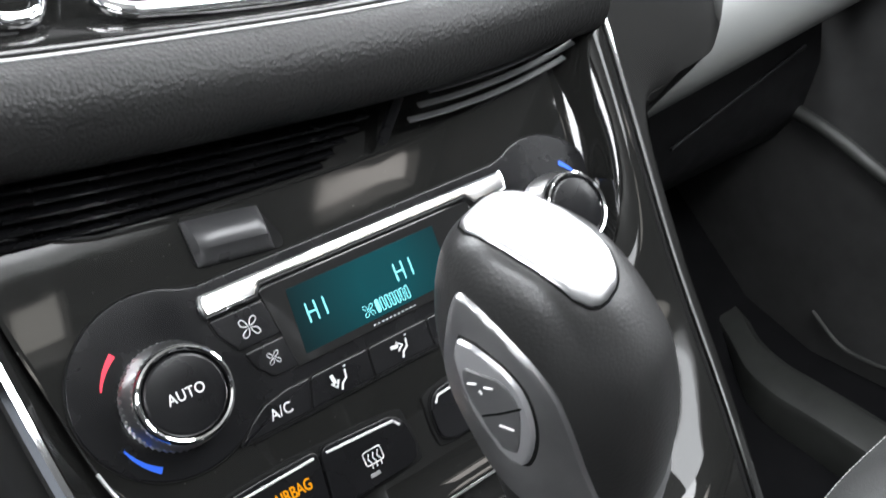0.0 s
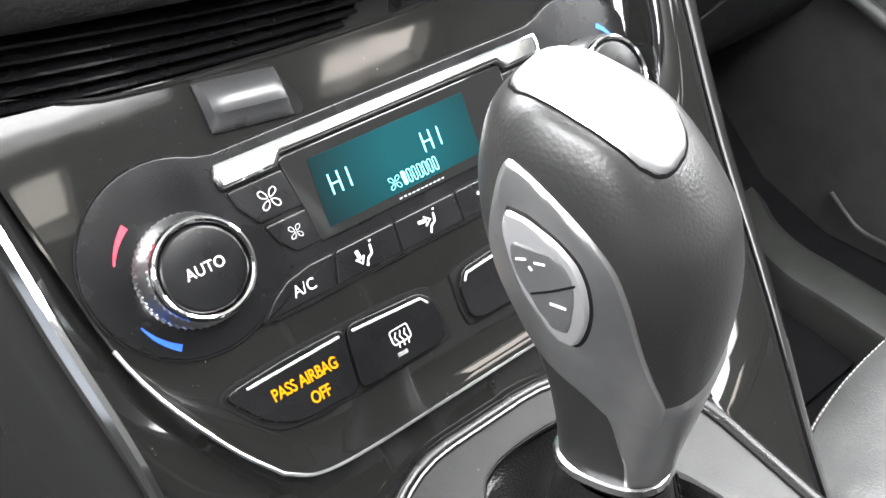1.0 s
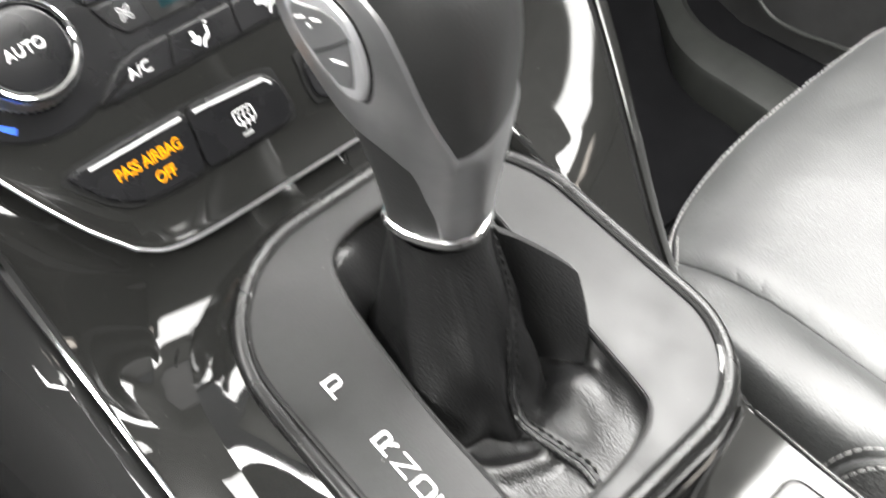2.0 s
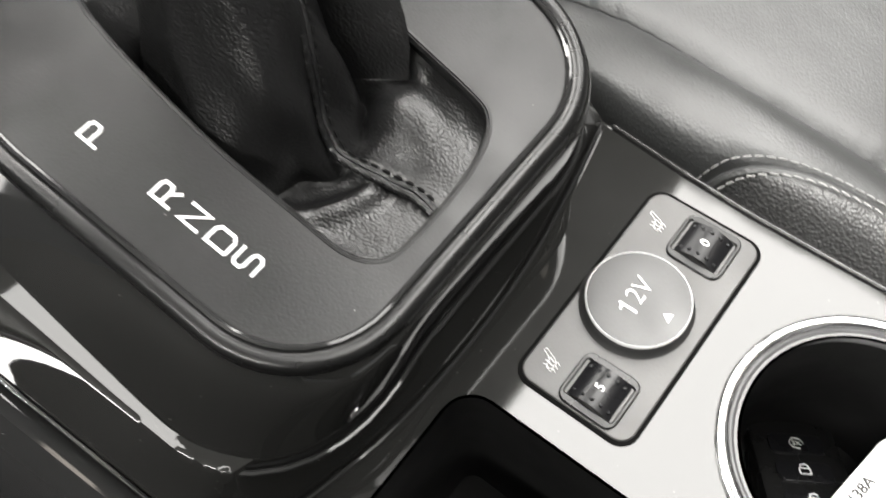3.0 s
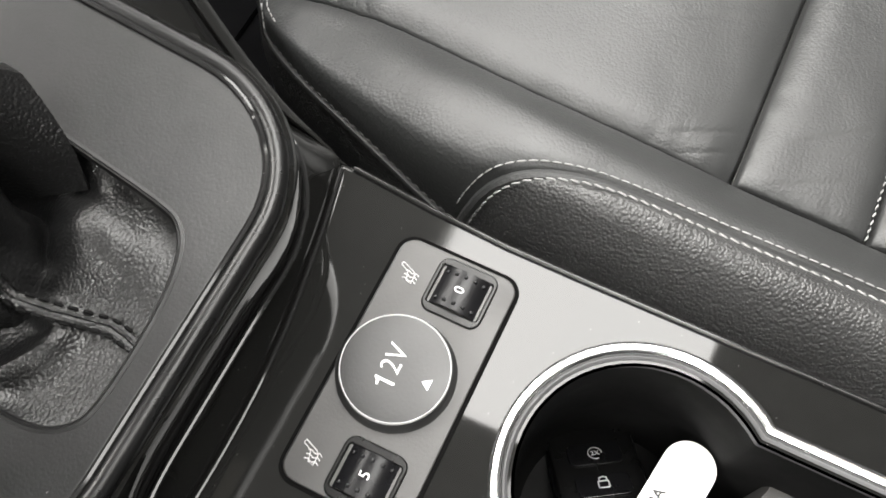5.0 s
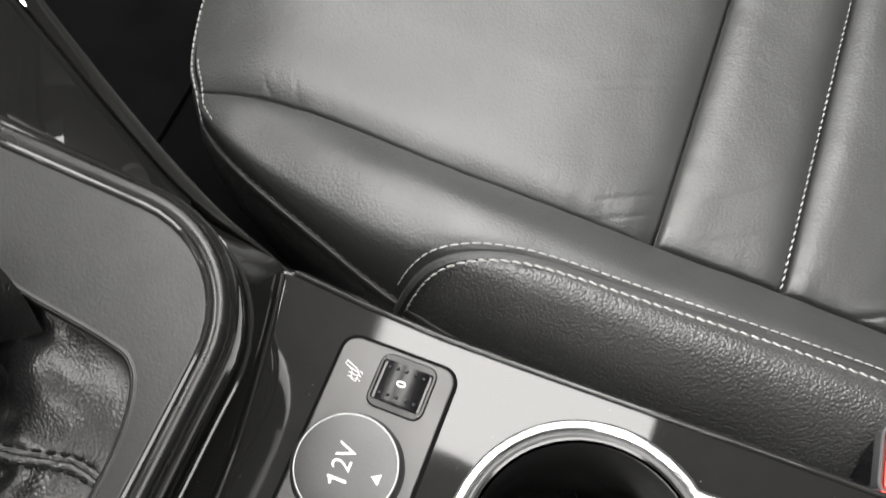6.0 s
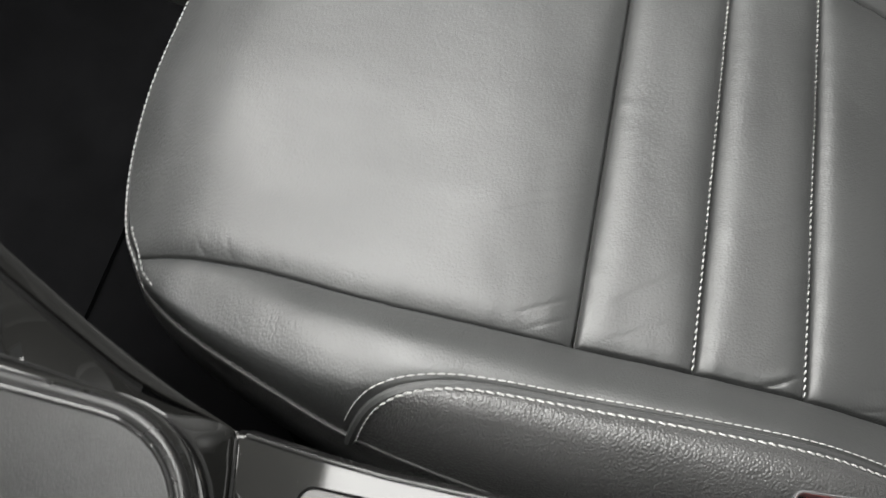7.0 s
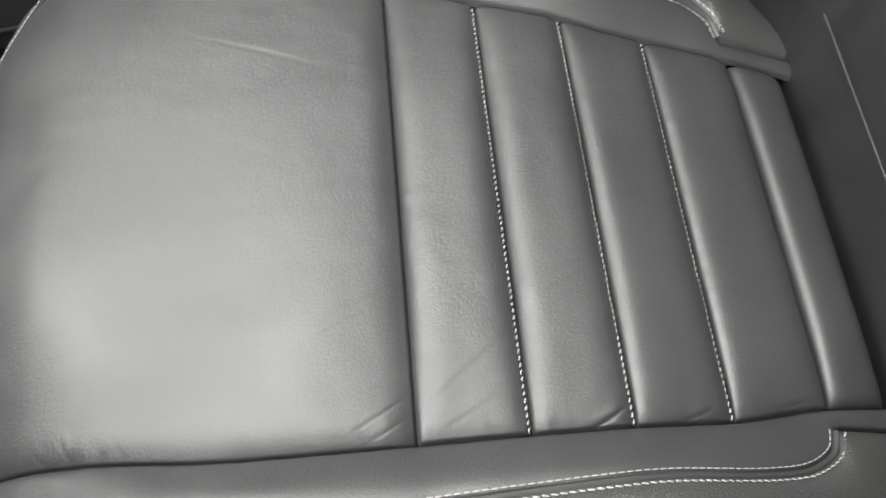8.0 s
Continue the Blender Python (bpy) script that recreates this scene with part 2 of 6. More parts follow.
def rings(bm, loops, closed=True, cap0=False, cap1=False):
    """Quads between rows of points, with the ends filled on demand."""
    rows = [[bm.verts.new(p) for p in loop] for loop in loops]
    for a, b in zip(rows, rows[1:]):
        n = len(a)
        for i in range(n if closed else n - 1):
            j = (i + 1) % n
            bm.faces.new((a[i], a[j], b[j], b[i]))
    if cap0:
        bm.faces.new(rows[0][::-1])
    if cap1:
        bm.faces.new(rows[-1])
    return rows


def slab(bm, m, outline, z0, z1, bevel=0.0006):
    """A flat piece with rounded upper edges."""
    b = bevel
    levels = [(0, z0), (0, z1 - b), (-b * 0.3, z1 - b * 0.3), (-b, z1), (-b * 1.5, z1)]
    rings(bm, [[m @ Vector((x, y, z)) for x, y in grown(outline, d)] for d, z in levels], True, True, True)


def ring_slab(bm, m, outer, inner, z0, z1, bevel=0.0006):
    """A flat piece with a hole: both outlines have the same number of points."""
    b = bevel
    loops = [(outer, 0, z0), (outer, 0, z1 - b), (outer, -b, z1), (inner, b, z1), (inner, 0, z1 - b), (inner, 0, z0)]
    rings(bm, [[m @ Vector((x, y, z)) for x, y in grown(o, d)] for o, d, z in loops], True)


def lathe(bm, m, profile, n=48, cap0=False, cap1=True):
    rings(bm, [[m @ Vector((r * math.cos(2 * math.pi * i / n), r * math.sin(2 * math.pi * i / n), z)) for i in range(n)] for r, z in profile], True, cap0, cap1)


def resample(points, step, closed=False):
    pts = [Vector(p) for p in points]
    if closed:
        pts.append(pts[0])
    out, left = [pts[0].copy()], step
    for a, b in zip(pts, pts[1:]):
        d, pos = (b - a).length, 0.0
        while d - pos >= left:
            pos += left
            out.append(a.lerp(b, pos / d))
            left = step
        left -= d - pos
    return out


def spline(points, per=8):
    """A smooth curve through the points."""
    p = [Vector(q) for q in points]
    p = [p[0] * 2 - p[1]] + p + [p[-1] * 2 - p[-2]]
    out = []
    for i in range(1, len(p) - 2):
        for k in range(per):
            t = k / per
            a, b, c, d = p[i - 1], p[i], p[i + 1], p[i + 2]
            out.append(0.5 * (2 * b + (c - a) * t + (2 * a - 5 * b + 4 * c - d) * t * t + (3 * b - a - 3 * c + d) * t ** 3))
    return out + [p[-2]]


def tube(bm, path, radius, n=8, closed=False, caps=True):
    loops, count = [], len(path)
    for i, p in enumerate(path):
        a = path[i - 1] if (i or closed) else p
        b = path[(i + 1) % count] if (i < count - 1 or closed) else p
        t = (Vector(b) - Vector(a)).normalized()
        s = t.cross(Vector((0, 0, 1)))
        s = s.normalized() if s.length > 1e-6 else Vector((1, 0, 0))
        u = s.cross(t)
        r = radius(i / max(1, count - 1)) if callable(radius) else radius
        loops.append([Vector(p) + (s * math.cos(2 * math.pi * k / n) + u * math.sin(2 * math.pi * k / n)) * r for k in range(n)])
    if closed:
        loops.append(loops[0])
        rings(bm, loops, True)
        bmesh.ops.remove_doubles(bm, verts=bm.verts, dist=1e-6)
    else:
        rings(bm, loops, True, caps, caps)


def stitches(bm, path, pitch=0.0048, length=0.0036, radius=0.00045, lift=0.0003, tilt=0.0):
    """A row of thread stitches lying along a path."""
    pts = resample(path, pitch / 4)
    for i in range(0, len(pts) - 5, 4):
        a, b = pts[i], pts[i + 4]
        t = (b - a).normalized()
        side = t.cross(Vector((0, 0, 1)))
        mid = (a + b) / 2
        half = t * length / 2 + side * tilt
        up = Vector((0, 0, lift))
        tube(bm, [mid - half, mid - half * 0.6 + up, mid + half * 0.6 + up, mid + half], lambda s: radius * (0.55 if s in (0, 1) else 1.0), 5)


def sheet(bm, rows, thick=0.0, closed=False):
    """A grid of points as a surface; rows of equal length."""
    rings(bm, rows, closed)
    if thick:
        bmesh.ops.recalc_face_normals(bm, faces=bm.faces[:])
        bmesh.ops.solidify(bm, geom=bm.faces[:], thickness=thick)


def text_mesh(name, body, size, m, mat, parent, label="", depth=0.0002, shear=0.0, space=1.0, sx=1.0, bold=0.0):
    c = bpy.data.curves.new(name, "FONT")
    c.body, c.size, c.extrude, c.shear, c.space_character, c.offset = body, size, depth, shear, space, bold
    c.align_x, c.align_y, c.resolution_u = "CENTER", "CENTER", 4
    tmp = new(name, c)
    bpy.context.view_layer.update()
    me = bpy.data.meshes.new_from_object(tmp.evaluated_get(bpy.context.evaluated_depsgraph_get()))
    bpy.data.objects.remove(tmp)
    me.transform(m @ Matrix.Diagonal((sx, 1, 1, 1)))
    me.materials.clear()
    me.materials.append(mat)
    ob = new(name, me)
    WORLD_OF[ob] = Matrix.Identity(4)
    ob.parent = parent
    ob.matrix_parent_inverse = WORLD_OF[parent].inverted()
    if label:
        tagged(ob, label)
    return ob


def smooth01(t):
    t = min(1.0, max(0.0, t))
    return t * t * (3 - 2 * t)


def interp(x, xs, ys):
    return float(np.interp(x, xs, ys))


def box(bm, lo, hi):
    p = [Vector((x, y, z)) for z in (lo[2], hi[2]) for x, y in ((lo[0], lo[1]), (hi[0], lo[1]), (hi[0], hi[1]), (lo[0], hi[1]))]
    rings(bm, [p[:4], p[4:]], True, True, True)


def cubic(x, xs, ys):
    """A smooth curve through the plan's points."""
    i = int(np.clip(np.searchsorted(xs, x) - 1, 0, len(xs) - 2))
    h = xs[i + 1] - xs[i]
    t = min(1.0, max(0.0, (x - xs[i]) / h))
    def slope(k):
        if k <= 0 or k >= len(xs) - 1:
            return 0.0 if k <= 0 else (ys[-1] - ys[-2]) / (xs[-1] - xs[-2])
        return (ys[k + 1] - ys[k - 1]) / (xs[k + 1] - xs[k - 1])
    a, b = slope(i) * h, slope(i + 1) * h
    return (2 * t ** 3 - 3 * t * t + 1) * ys[i] + (t ** 3 - 2 * t * t + t) * a + (-2 * t ** 3 + 3 * t * t) * ys[i + 1] + (t ** 3 - t * t) * b


# ---- shared plan of the console ----
XC = 0.2565                      # the stack's middle
CLIMB = 58.0                     # slope of the climate panel
CL = frame_at((XC, 0.3274, 0.5421), CLIMB)
GATE_SLOPE = 12.0
GX, GY = 0.2385, 0.1730
GZ = 0.4148 + (GY - 0.1604) * math.tan(radians(GATE_SLOPE))
GT = frame_at((GX, GY, GZ), GATE_SLOPE)
DECK_Z = 0.3385


def rail_x(y):
    s = smooth01((y - 0.10) / 0.05)
    inner = cubic(y, (0.06, 0.10, 0.14, 0.1726, 0.2461, 0.34, 0.42), (0.3205, 0.3228, 0.3370, 0.3500, 0.3805, 0.4120, 0.430))
    return inner * s + interp(y, (0.06, 0.10, 0.14, 0.17), (0.3315, 0.3338, 0.3480, 0.3615)) * (1 - s)


def left_x(y):
    return cubic(y, (0.05, 0.18, 0.28, 0.31, 0.33, 0.42), (0.1190, 0.1150, 0.1140, 0.1095, 0.1070, 0.096))


def edge_z(y):
    return cubic(y, (0.06, 0.10, 0.13, 0.17, 0.22, 0.271, 0.311, 0.337, 0.42), (0.3385, 0.3395, 0.3480, 0.3800, 0.4380, 0.4960, 0.5560, 0.5960, 0.715))


def left_z(y):
    return cubic(y, (0.06, 0.10, 0.14, 0.18, 0.22, 0.25, 0.275, 0.3274, 0.42), (0.3360, 0.3480, 0.3720, 0.3980, 0.4200, 0.4370, 0.4640, 0.5470, 0.695))


def rail_band(y):
    return cubic(y, (0.09, 0.14, 0.17, 0.22, 0.25, 0.28, 0.31, 0.325, 0.34, 0.36, 0.42), (0.0090, 0.0085, 0.0085, 0.0105, 0.0118, 0.0118, 0.0135, 0.026, 0.066, 0.118, 0.20))


def deck_front(x):
    return cubic(x, (0.110, 0.1165, 0.140, 0.180, 0.221, 0.262, 0.300, 0.3335, 0.345), (0.1040, 0.1020, 0.0950, 0.0862, 0.0840, 0.0862, 0.0925, 0.1000, 0.103))


def gate_z(y):
    return GZ + (y - GY) * math.tan(radians(GATE_SLOPE))


def climate_z(y):
    return 0.5421 + (y - 0.3274) * math.tan(radians(CLIMB))


GATE_OUT = rrect(0.162, 0.177, (0.039, 0.043, 0.064, 0.060), 10)


def outline_gap(x, y):
    """How far (x, y) lies outside the gate's rim, in plan."""
    qx, qy = abs(x - GX) - 0.081 + 0.046, abs(y - GY) - 0.0865 + 0.046
    return math.hypot(max(qx, 0), max(qy, 0)) + min(max(qx, qy), 0) - 0.046


def skirt_reach(nx):
    """How far the gate's skirt stands out: most towards the driver, least at the rear."""
    return 0.003 + 0.024 * max(0.0, -nx) ** 1.5 + 0.004 * max(0.0, nx)


def skirt_drop(y):
    return 0.007 + 0.021 * smooth01((0.215 - y) / 0.10)


def pod_x(y):
    """The driver-side edge of the climate panel's pod."""
    return interp(y, (0.268, 0.2726, 0.2829, 0.3006, 0.3210, 0.3539), (0.180, 0.1545, 0.1410, 0.1255, 0.1185, 0.1150))


def skin_z(x, y):
    """Height of the gloss skin that carries the gate and climbs to the climate panel."""
    gz, cz = gate_z(y) - 0.009 + 0.0075 * smooth01((0.190 - x) / 0.08) + 0.011 * smooth01((x - 0.316) / 0.010) * smooth01((y - 0.175) / 0.04) - skirt_drop(y), climate_z(y) - 0.009
    k = 0.026
    h = max(0.0, k - abs(gz - cz)) / k
    mid = max(gz, cz) + h * h * k * 0.25
    gap = outline_gap(x, y)
    if gap < -0.010:
        return mid - 0.035
    nx = max(-1.0, min(1.0, (x - GX) / 0.085))
    d = max(0.0, gap - skirt_reach(nx))
    lo, hi = max(1e-4, x - left_x(y)), max(1e-4, rail_x(y) - x)
    if lo < hi:
        d = min(d, max(0.0, pod_x(y) - x, 0.268 - y))
    low = left_z(y) if lo < hi else edge_z(y)
    e = min(lo, hi)
    if y < 0.16:
        f = max(1e-4, y - deck_front(x))
        a, b = 1 / e ** 2, (1 / f ** 2) * smooth01((0.16 - y) / 0.04)
        low = (low * a + (DECK_Z - 0.0006) * b) / (a + b)
        e = min(e, f)
    t = d / (d + e)
    if y < 0.14:
        t = max(t, 1.0 - min(1.0, max(0.0, y - deck_front(x)) / 0.009) ** 0.8)
    reach = 0.030
    up = smooth01((reach - e) / reach)
    w = smooth01((y - 0.275) / 0.05) if lo >= hi else 0.0
    return mid + (low - mid) * ((0.85 * t + 0.15 * smooth01(t)) * (1 - w) + up * w)


def filled(bm, m, outline, holes, z, depth, bevel=0.0015):
    """A plate with holes: a filled top, rounded rims and walls down to depth."""
    tops = []
    for loop, s in [(outline, -1)] + [(h, 1) for h in holes]:
        pts = loop
        levels = [(s * bevel * 1.6, z), (s * bevel, z), (s * bevel * 0.3, z - bevel * 0.3), (0, z - bevel), (0, z - depth)]
        rows = rings(bm, [[m @ Vector((x, y, zz)) for x, y in grown(pts, d)] for d, zz in levels], True)
        tops.append(rows[0])
    edges = []
    for r in tops:
        for i in range(len(r)):
            edges.append(bm.edges.get((r[i], r[(i + 1) % len(r)])))
    bmesh.ops.triangle_fill(bm, use_beauty=True, use_dissolve=False, edges=edges)


# ---- the car's shell ----
def wall(name, boxes, mat, label, category="wall"):
    bm = bmesh.new()
    for lo, hi in boxes:
        box(bm, lo, hi)
    return tagged(part(name, bm, mat, None, "", False), label, category, "", "structure")


wall("floor", [((-0.50, -1.80, -0.06), (1.02, 1.0, 0.0))], CARPET, "black carpeted car floor", "floor")
# headliner strips; the two small rear gaps are made up for the added lamps
bands = [((-0.42, -1.75), (0.16, 0.40)), ((0.16, -1.75), (0.21, -0.36)), ((0.16, 0.0), (0.44, 0.40)), ((0.21, -1.75), (0.29, -0.57)), ((0.21, -0.42), (0.29, -0.36)), ((0.29, -1.75), (0.44, -0.36)), ((0.90, -1.75), (0.94, 0.40)), ((0.44, 0.21), (0.90, 0.40)), ((0.44, -0.40), (0.90, -0.17)), ((0.44, -0.50), (0.70, -0.40)), ((0.44, -1.75), (0.90, -0.50))]
wall("ceiling", [((*lo, 1.14), (*hi, 1.17)) for lo, hi in bands], HEADLINER, "pale grey cloth headliner of the car", "ceiling")
wall("wall_right", [((0.98, -1.80, 0.0), (1.02, 1.0, 0.79)), ((0.98, -0.52, 0.79), (1.02, -0.42, 1.14)), ((0.98, -1.30, 0.79), (1.02, -0.52, 0.97)), ((0.98, -1.80, 0.70), (1.02, -1.30, 1.14)), ((0.94, -1.75, 0.985), (1.02, 0.22, 1.16))], DOOR_TRIM, "black plastic door side with window openings")
wall("wall_left", [((-0.50, -1.80, 0.0), (-0.46, 1.0, 0.91)), ((-0.50, -0.52, 0.70), (-0.46, -0.42, 1.14)), ((-0.50, -1.80, 0.70), (-0.46, -1.30, 1.14)), ((-0.50, -1.75, 1.08), (-0.42, 0.22, 1.16))], DOOR_TRIM, "black plastic door side with window openings")
wall("wall_back", [((-0.50, -1.84, 0.0), (1.02, -1.80, 0.80)), ((-0.50, -1.84, 1.12), (1.02, -1.78, 1.17))], DOOR_TRIM, "dark rear wall of the cabin")
wall("wall_front", [((-0.50, 0.96, 0.0), (1.02, 1.0, 0.72)), ((-0.50, 0.62, 0.655), (1.02, 0.98, 0.70))], DOOR_TRIM, "dark bulkhead under the windscreen")

# passenger footwell: toe board, carpet mat and a grey heel ledge
fw = thing("footwell_trim", (0.7, 0.5, 0.0), "dark moulded footwell trim with a grey ledge", "footwell", "", "structure")
bm = bmesh.new()
rows = []
for y, z in ((0.36, 0.004), (0.50, 0.010), (0.60, 0.05), (0.72, 0.17), (0.84, 0.33), (0.955, 0.50)):
    rows.append([Vector((0.42 + 0.56 * i / 16, y, z + 0.015 * smooth01((i - 11) / 5))) for i in range(17)])
sheet(bm, rows, 0.006)
part("toe_board", bm, CARPET, fw)
bm = bmesh.new()
path = spline([(0.935, 0.62, 0.066), (0.898, 0.563, 0.062), (0.862, 0.514, 0.060), (0.842, 0.465, 0.060), (0.836, 0.42, 0.060), (0.829, 0.37, 0.060), (0.822, 0.30, 0.056), (0.815, 0.20, 0.052)], 8)
rows = []
for p in path:
    rows.append([p + Vector((dx, 0.35 * dx, dz)) for dx, dz in ((0.075, -0.020), (0.064, -0.004), (0.045, 0.005), (0.006, 0.002), (0.0, 0.0), (-0.004, -0.006), (-0.006, -0.07))])
sheet(bm, rows)
part("heel_ledge", bm, LEDGE, fw, "scuffed dark grey plastic ledge")
# foot of the door: pocket rim and the edge of the sill
bm = bmesh.new()
tube(bm, spline([(0.974, 0.56, 0.342), (0.974, 0.50, 0.320), (0.974, 0.44, 0.290), (0.974, 0.36, 0.262), (0.974, 0.10, 0.250)], 6), 0.009, 10)
part("pocket_rim", bm, LEDGE, fw, "grey rim of the door pocket")
bm = bmesh.new()
tube(bm, spline([(0.972, 0.50, 0.094), (0.972, 0.46, 0.063), (0.972, 0.42, 0.057), (0.972, 0.38, 0.060), (0.972, 0.20, 0.075)], 6), 0.003, 8)
part("sill_edge", bm, LEDGE, fw, "thin grey sill edge")

# dash on the passenger side
dash = thing("dashboard", (0.6, 0.5, 0.5), "dark grained dashboard with padded roll and glovebox", "dashboard", "", "structure")
bm = bmesh.new()
rows = []
for i in range(31):
    x = 0.500 + 0.480 * i / 30
    r = 0.050
    rows.append([Vector((x, 0.492 - r * math.cos(radians(a)), 0.503 + 0.09 * (x - 0.6) + r * math.sin(radians(a)))) for a in range(-75, 200, 11)])
sheet(bm, rows)
part("dash_pad", bm, PAD, dash, "smooth grey dash pad")
bm = bmesh.new()
rows = []
for i in range(25):
    x = 0.45 + 0.53 * i / 24
    rows.append([Vector((x, y, z)) for y, z in ((0.560, 0.50), (0.540, 0.455), (0.535, 0.40), (0.55, 0.34), (0.58, 0.30), (0.63, 0.28), (0.85, 0.30))])
sheet(bm, rows)
part("glovebox", bm, TRIM, dash, "dark glovebox lid")
bm = bmesh.new()
tube(bm, spline([(0.730, 0.536, 0.376), (0.80, 0.535, 0.393), (0.87, 0.534, 0.409), (0.945, 0.534, 0.425)], 6), 0.0022, 6)
part("glovebox_edge", bm, TRIM, dash, "raised edge of the glovebox lid")
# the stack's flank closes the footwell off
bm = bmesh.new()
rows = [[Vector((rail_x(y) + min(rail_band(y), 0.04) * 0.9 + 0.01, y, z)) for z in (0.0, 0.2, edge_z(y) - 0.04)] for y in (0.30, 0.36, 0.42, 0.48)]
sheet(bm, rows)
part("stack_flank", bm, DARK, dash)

# ---- centre console ----
con = thing("centre_console", (0.25, 0.15, 0.0), "gloss charcoal centre console with chrome edging", "console", "", "structure")
bm = bmesh.new()
rows = []
for j in range(141):
    t = (j / 140) ** 1.25
    row = []
    for i in range(141):
        u = i / 140
        y = 0.09 + 0.33 * t
        for _ in range(3):
            x = left_x(y) + (rail_x(y) - left_x(y)) * u
            y = deck_front(x) + (0.42 - deck_front(x)) * t
        row.append(Vector((x, y, skin_z(x, y))))
    rows.append(row)
sheet(bm, rows)
part("console_skin", bm, GLOSS, con, "gloss charcoal plastic")

# side walls below the edges
bm = bmesh.new()
rows = [[Vector((rail_x(y) + dx, y, edge_z(y) + dz)) for dx, dz in ((0.0, 0.0), (0.0015, -0.0012), (0.003, 0.0))] for y in [0.140 + 0.280 * i / 60 for i in range(61)]]
sheet(bm, rows)
part("dark_seam", bm, DARK, con)


bm = bmesh.new()
rows = []
for i in range(111):
    y = 0.092 + 0.328 * i / 110
    x0, z0, w = rail_x(y) + 0.003, edge_z(y), rail_band(y)
    z0 = DECK_Z - 0.002 + (z0 - DECK_Z + 0.002) * smooth01((y - 0.096) / 0.012)
    s = smooth01((y - 0.10) / 0.05)
    x0, w = x0 - 0.003 * (1 - s), 0.001 + (w - 0.001) * s
    rows.append([Vector((x0, y, z0 - 0.002 * s)), Vector((x0 + 0.0015 * s, y, z0 + 0.002 * s)), Vector((x0 + w * 0.5, y, z0 + 0.001 * s - 0.18 * w)), Vector((x0 + w * 0.9, y, z0 - 0.45 * w)), Vector((x0 + w, y, z0 - 0.002 - 0.62 * w)), Vector((x0 + w - 0.35 * max(0.0, w - 0.014), y + 0.004, z0 - 0.014 - 0.66 * w)), Vector((x0 + min(w, 0.016) + 0.004, y + 0.01, z0 - 0.05 - 0.55 * w)), Vector((x0 + min(w, 0.016) + 0.012, y + 0.02, 0.0))])
sheet(bm, rows)
part("console_side_rail", bm, GLOSS, con, "gloss charcoal outer rail")
bm = bmesh.new()
path = [Vector((rail_x(y) + 0.0045, y, edge_z(y) + 0.0022)) for y in [0.20 + 0.215 * i / 40 for i in range(41)]]
tube(bm, path, lambda s: 0.0007 + 0.0011 * s, 8)
part("chrome_strip", bm, CHROME, con, "bright chrome edging strip")

bm = bmesh.new()
path = [Vector((left_x(y) - 0.001, y, left_z(y) + 0.001)) for y in [0.10 + 0.31 * i / 60 for i in range(61)]]
tube(bm, path, lambda s: 0.0006 + 0.0030 * smooth01((s - 0.30) / 0.4), 8)
part("chrome_strip", bm, CHROME, con, "bright chrome edging strip")
bm = bmesh.new()
rows = []
for i in range(71):
    y = 0.02 + 0.40 * i / 70
    x0, z0 = left_x(y) - 0.004, left_z(y)
    rows.append([Vector((x0 + 0.003, y, z0 - 0.006)), Vector((x0, y, z0 - 0.003)), Vector((x0 - 0.004, y, z0 - 0.0015)), Vector((x0 - 0.012, y, z0 - 0.006)), Vector((x0 - 0.025, y, z0 - 0.022)), Vector((x0 - 0.045, y, z0 - 0.07)), Vector((x0 - 0.05, y, 0.0))])
sheet(bm, rows)
part("console_side_panel", bm, GLOSS_DEEP, con, "gloss black knee panel")

# ---- rear deck with cup holder and lever well ----
deck = thing("console_deck", (0.25, 0.0, 0.2), "gloss charcoal deck with switch plate and chrome-ringed cup holder", "console", "", "structure")
DK = pose(0, 0, 0)
deck_outline = [(0.1150, -0.42), (0.3310, -0.42), (0.3310, -0.10), (0.3300, 0.0), (0.3300, 0.03), (0.3315, 0.06), (0.3345, 0.094)]
deck_outline += [(p.x, p.y) for p in spline([(0.3335, 0.1000, 0), (0.300, 0.0925, 0), (0.262, 0.0862, 0), (0.221, 0.0840, 0), (0.180, 0.0862, 0), (0.140, 0.0950, 0), (0.1165, 0.1020, 0)], 5)]
CUP = (0.2700, -0.0450)
cup_hole = []
for i in range(41):
    a = radians(-41.5 + 263 * i / 40)
    cup_hole.append((CUP[0] + 0.0445 * math.cos(a), CUP[1] + 0.0445 * math.sin(a)))
cup_hole += [(0.2365, -0.150), (0.245, -0.170), (0.295, -0.170), (0.3035, -0.150)]
well_hole = rrect(0.0775, 0.46, (0.02, 0.02, 0.014, 0.022), 6, 0.17375, -0.1520)
bm = bmesh.new()
filled(bm, DK, deck_outline, [cup_hole[::-1], well_hole[::-1]], DECK_Z, 0.02, 0.0019)
part("deck_panel", bm, GLOSS, deck, "gloss charcoal panel with fine dust")
bm = bmesh.new()
path = [Vector((x, y, DECK_Z)) for x, y in deck_outline[1:8]]
rows = [[p + Vector((dx, 0, dz)) for dx, dz in ((0, -0.001), (0.004, -0.010), (0.006, -0.06), (0.010, -DECK_Z))] for p in path]
sheet(bm, rows)
part("deck_side", bm, GLOSS_DEEP, deck)
bm = bmesh.new()
tube(bm, [Vector((x, deck_front(x) - 0.0012, DECK_Z + 0.0004)) for x in [0.119 + 0.212 * i / 50 for i in range(51)]], 0.0009, 8)
part("deck_edge", bm, GLOSS_DEEP, deck, "bright rolled front edge")
bm = bmesh.new()
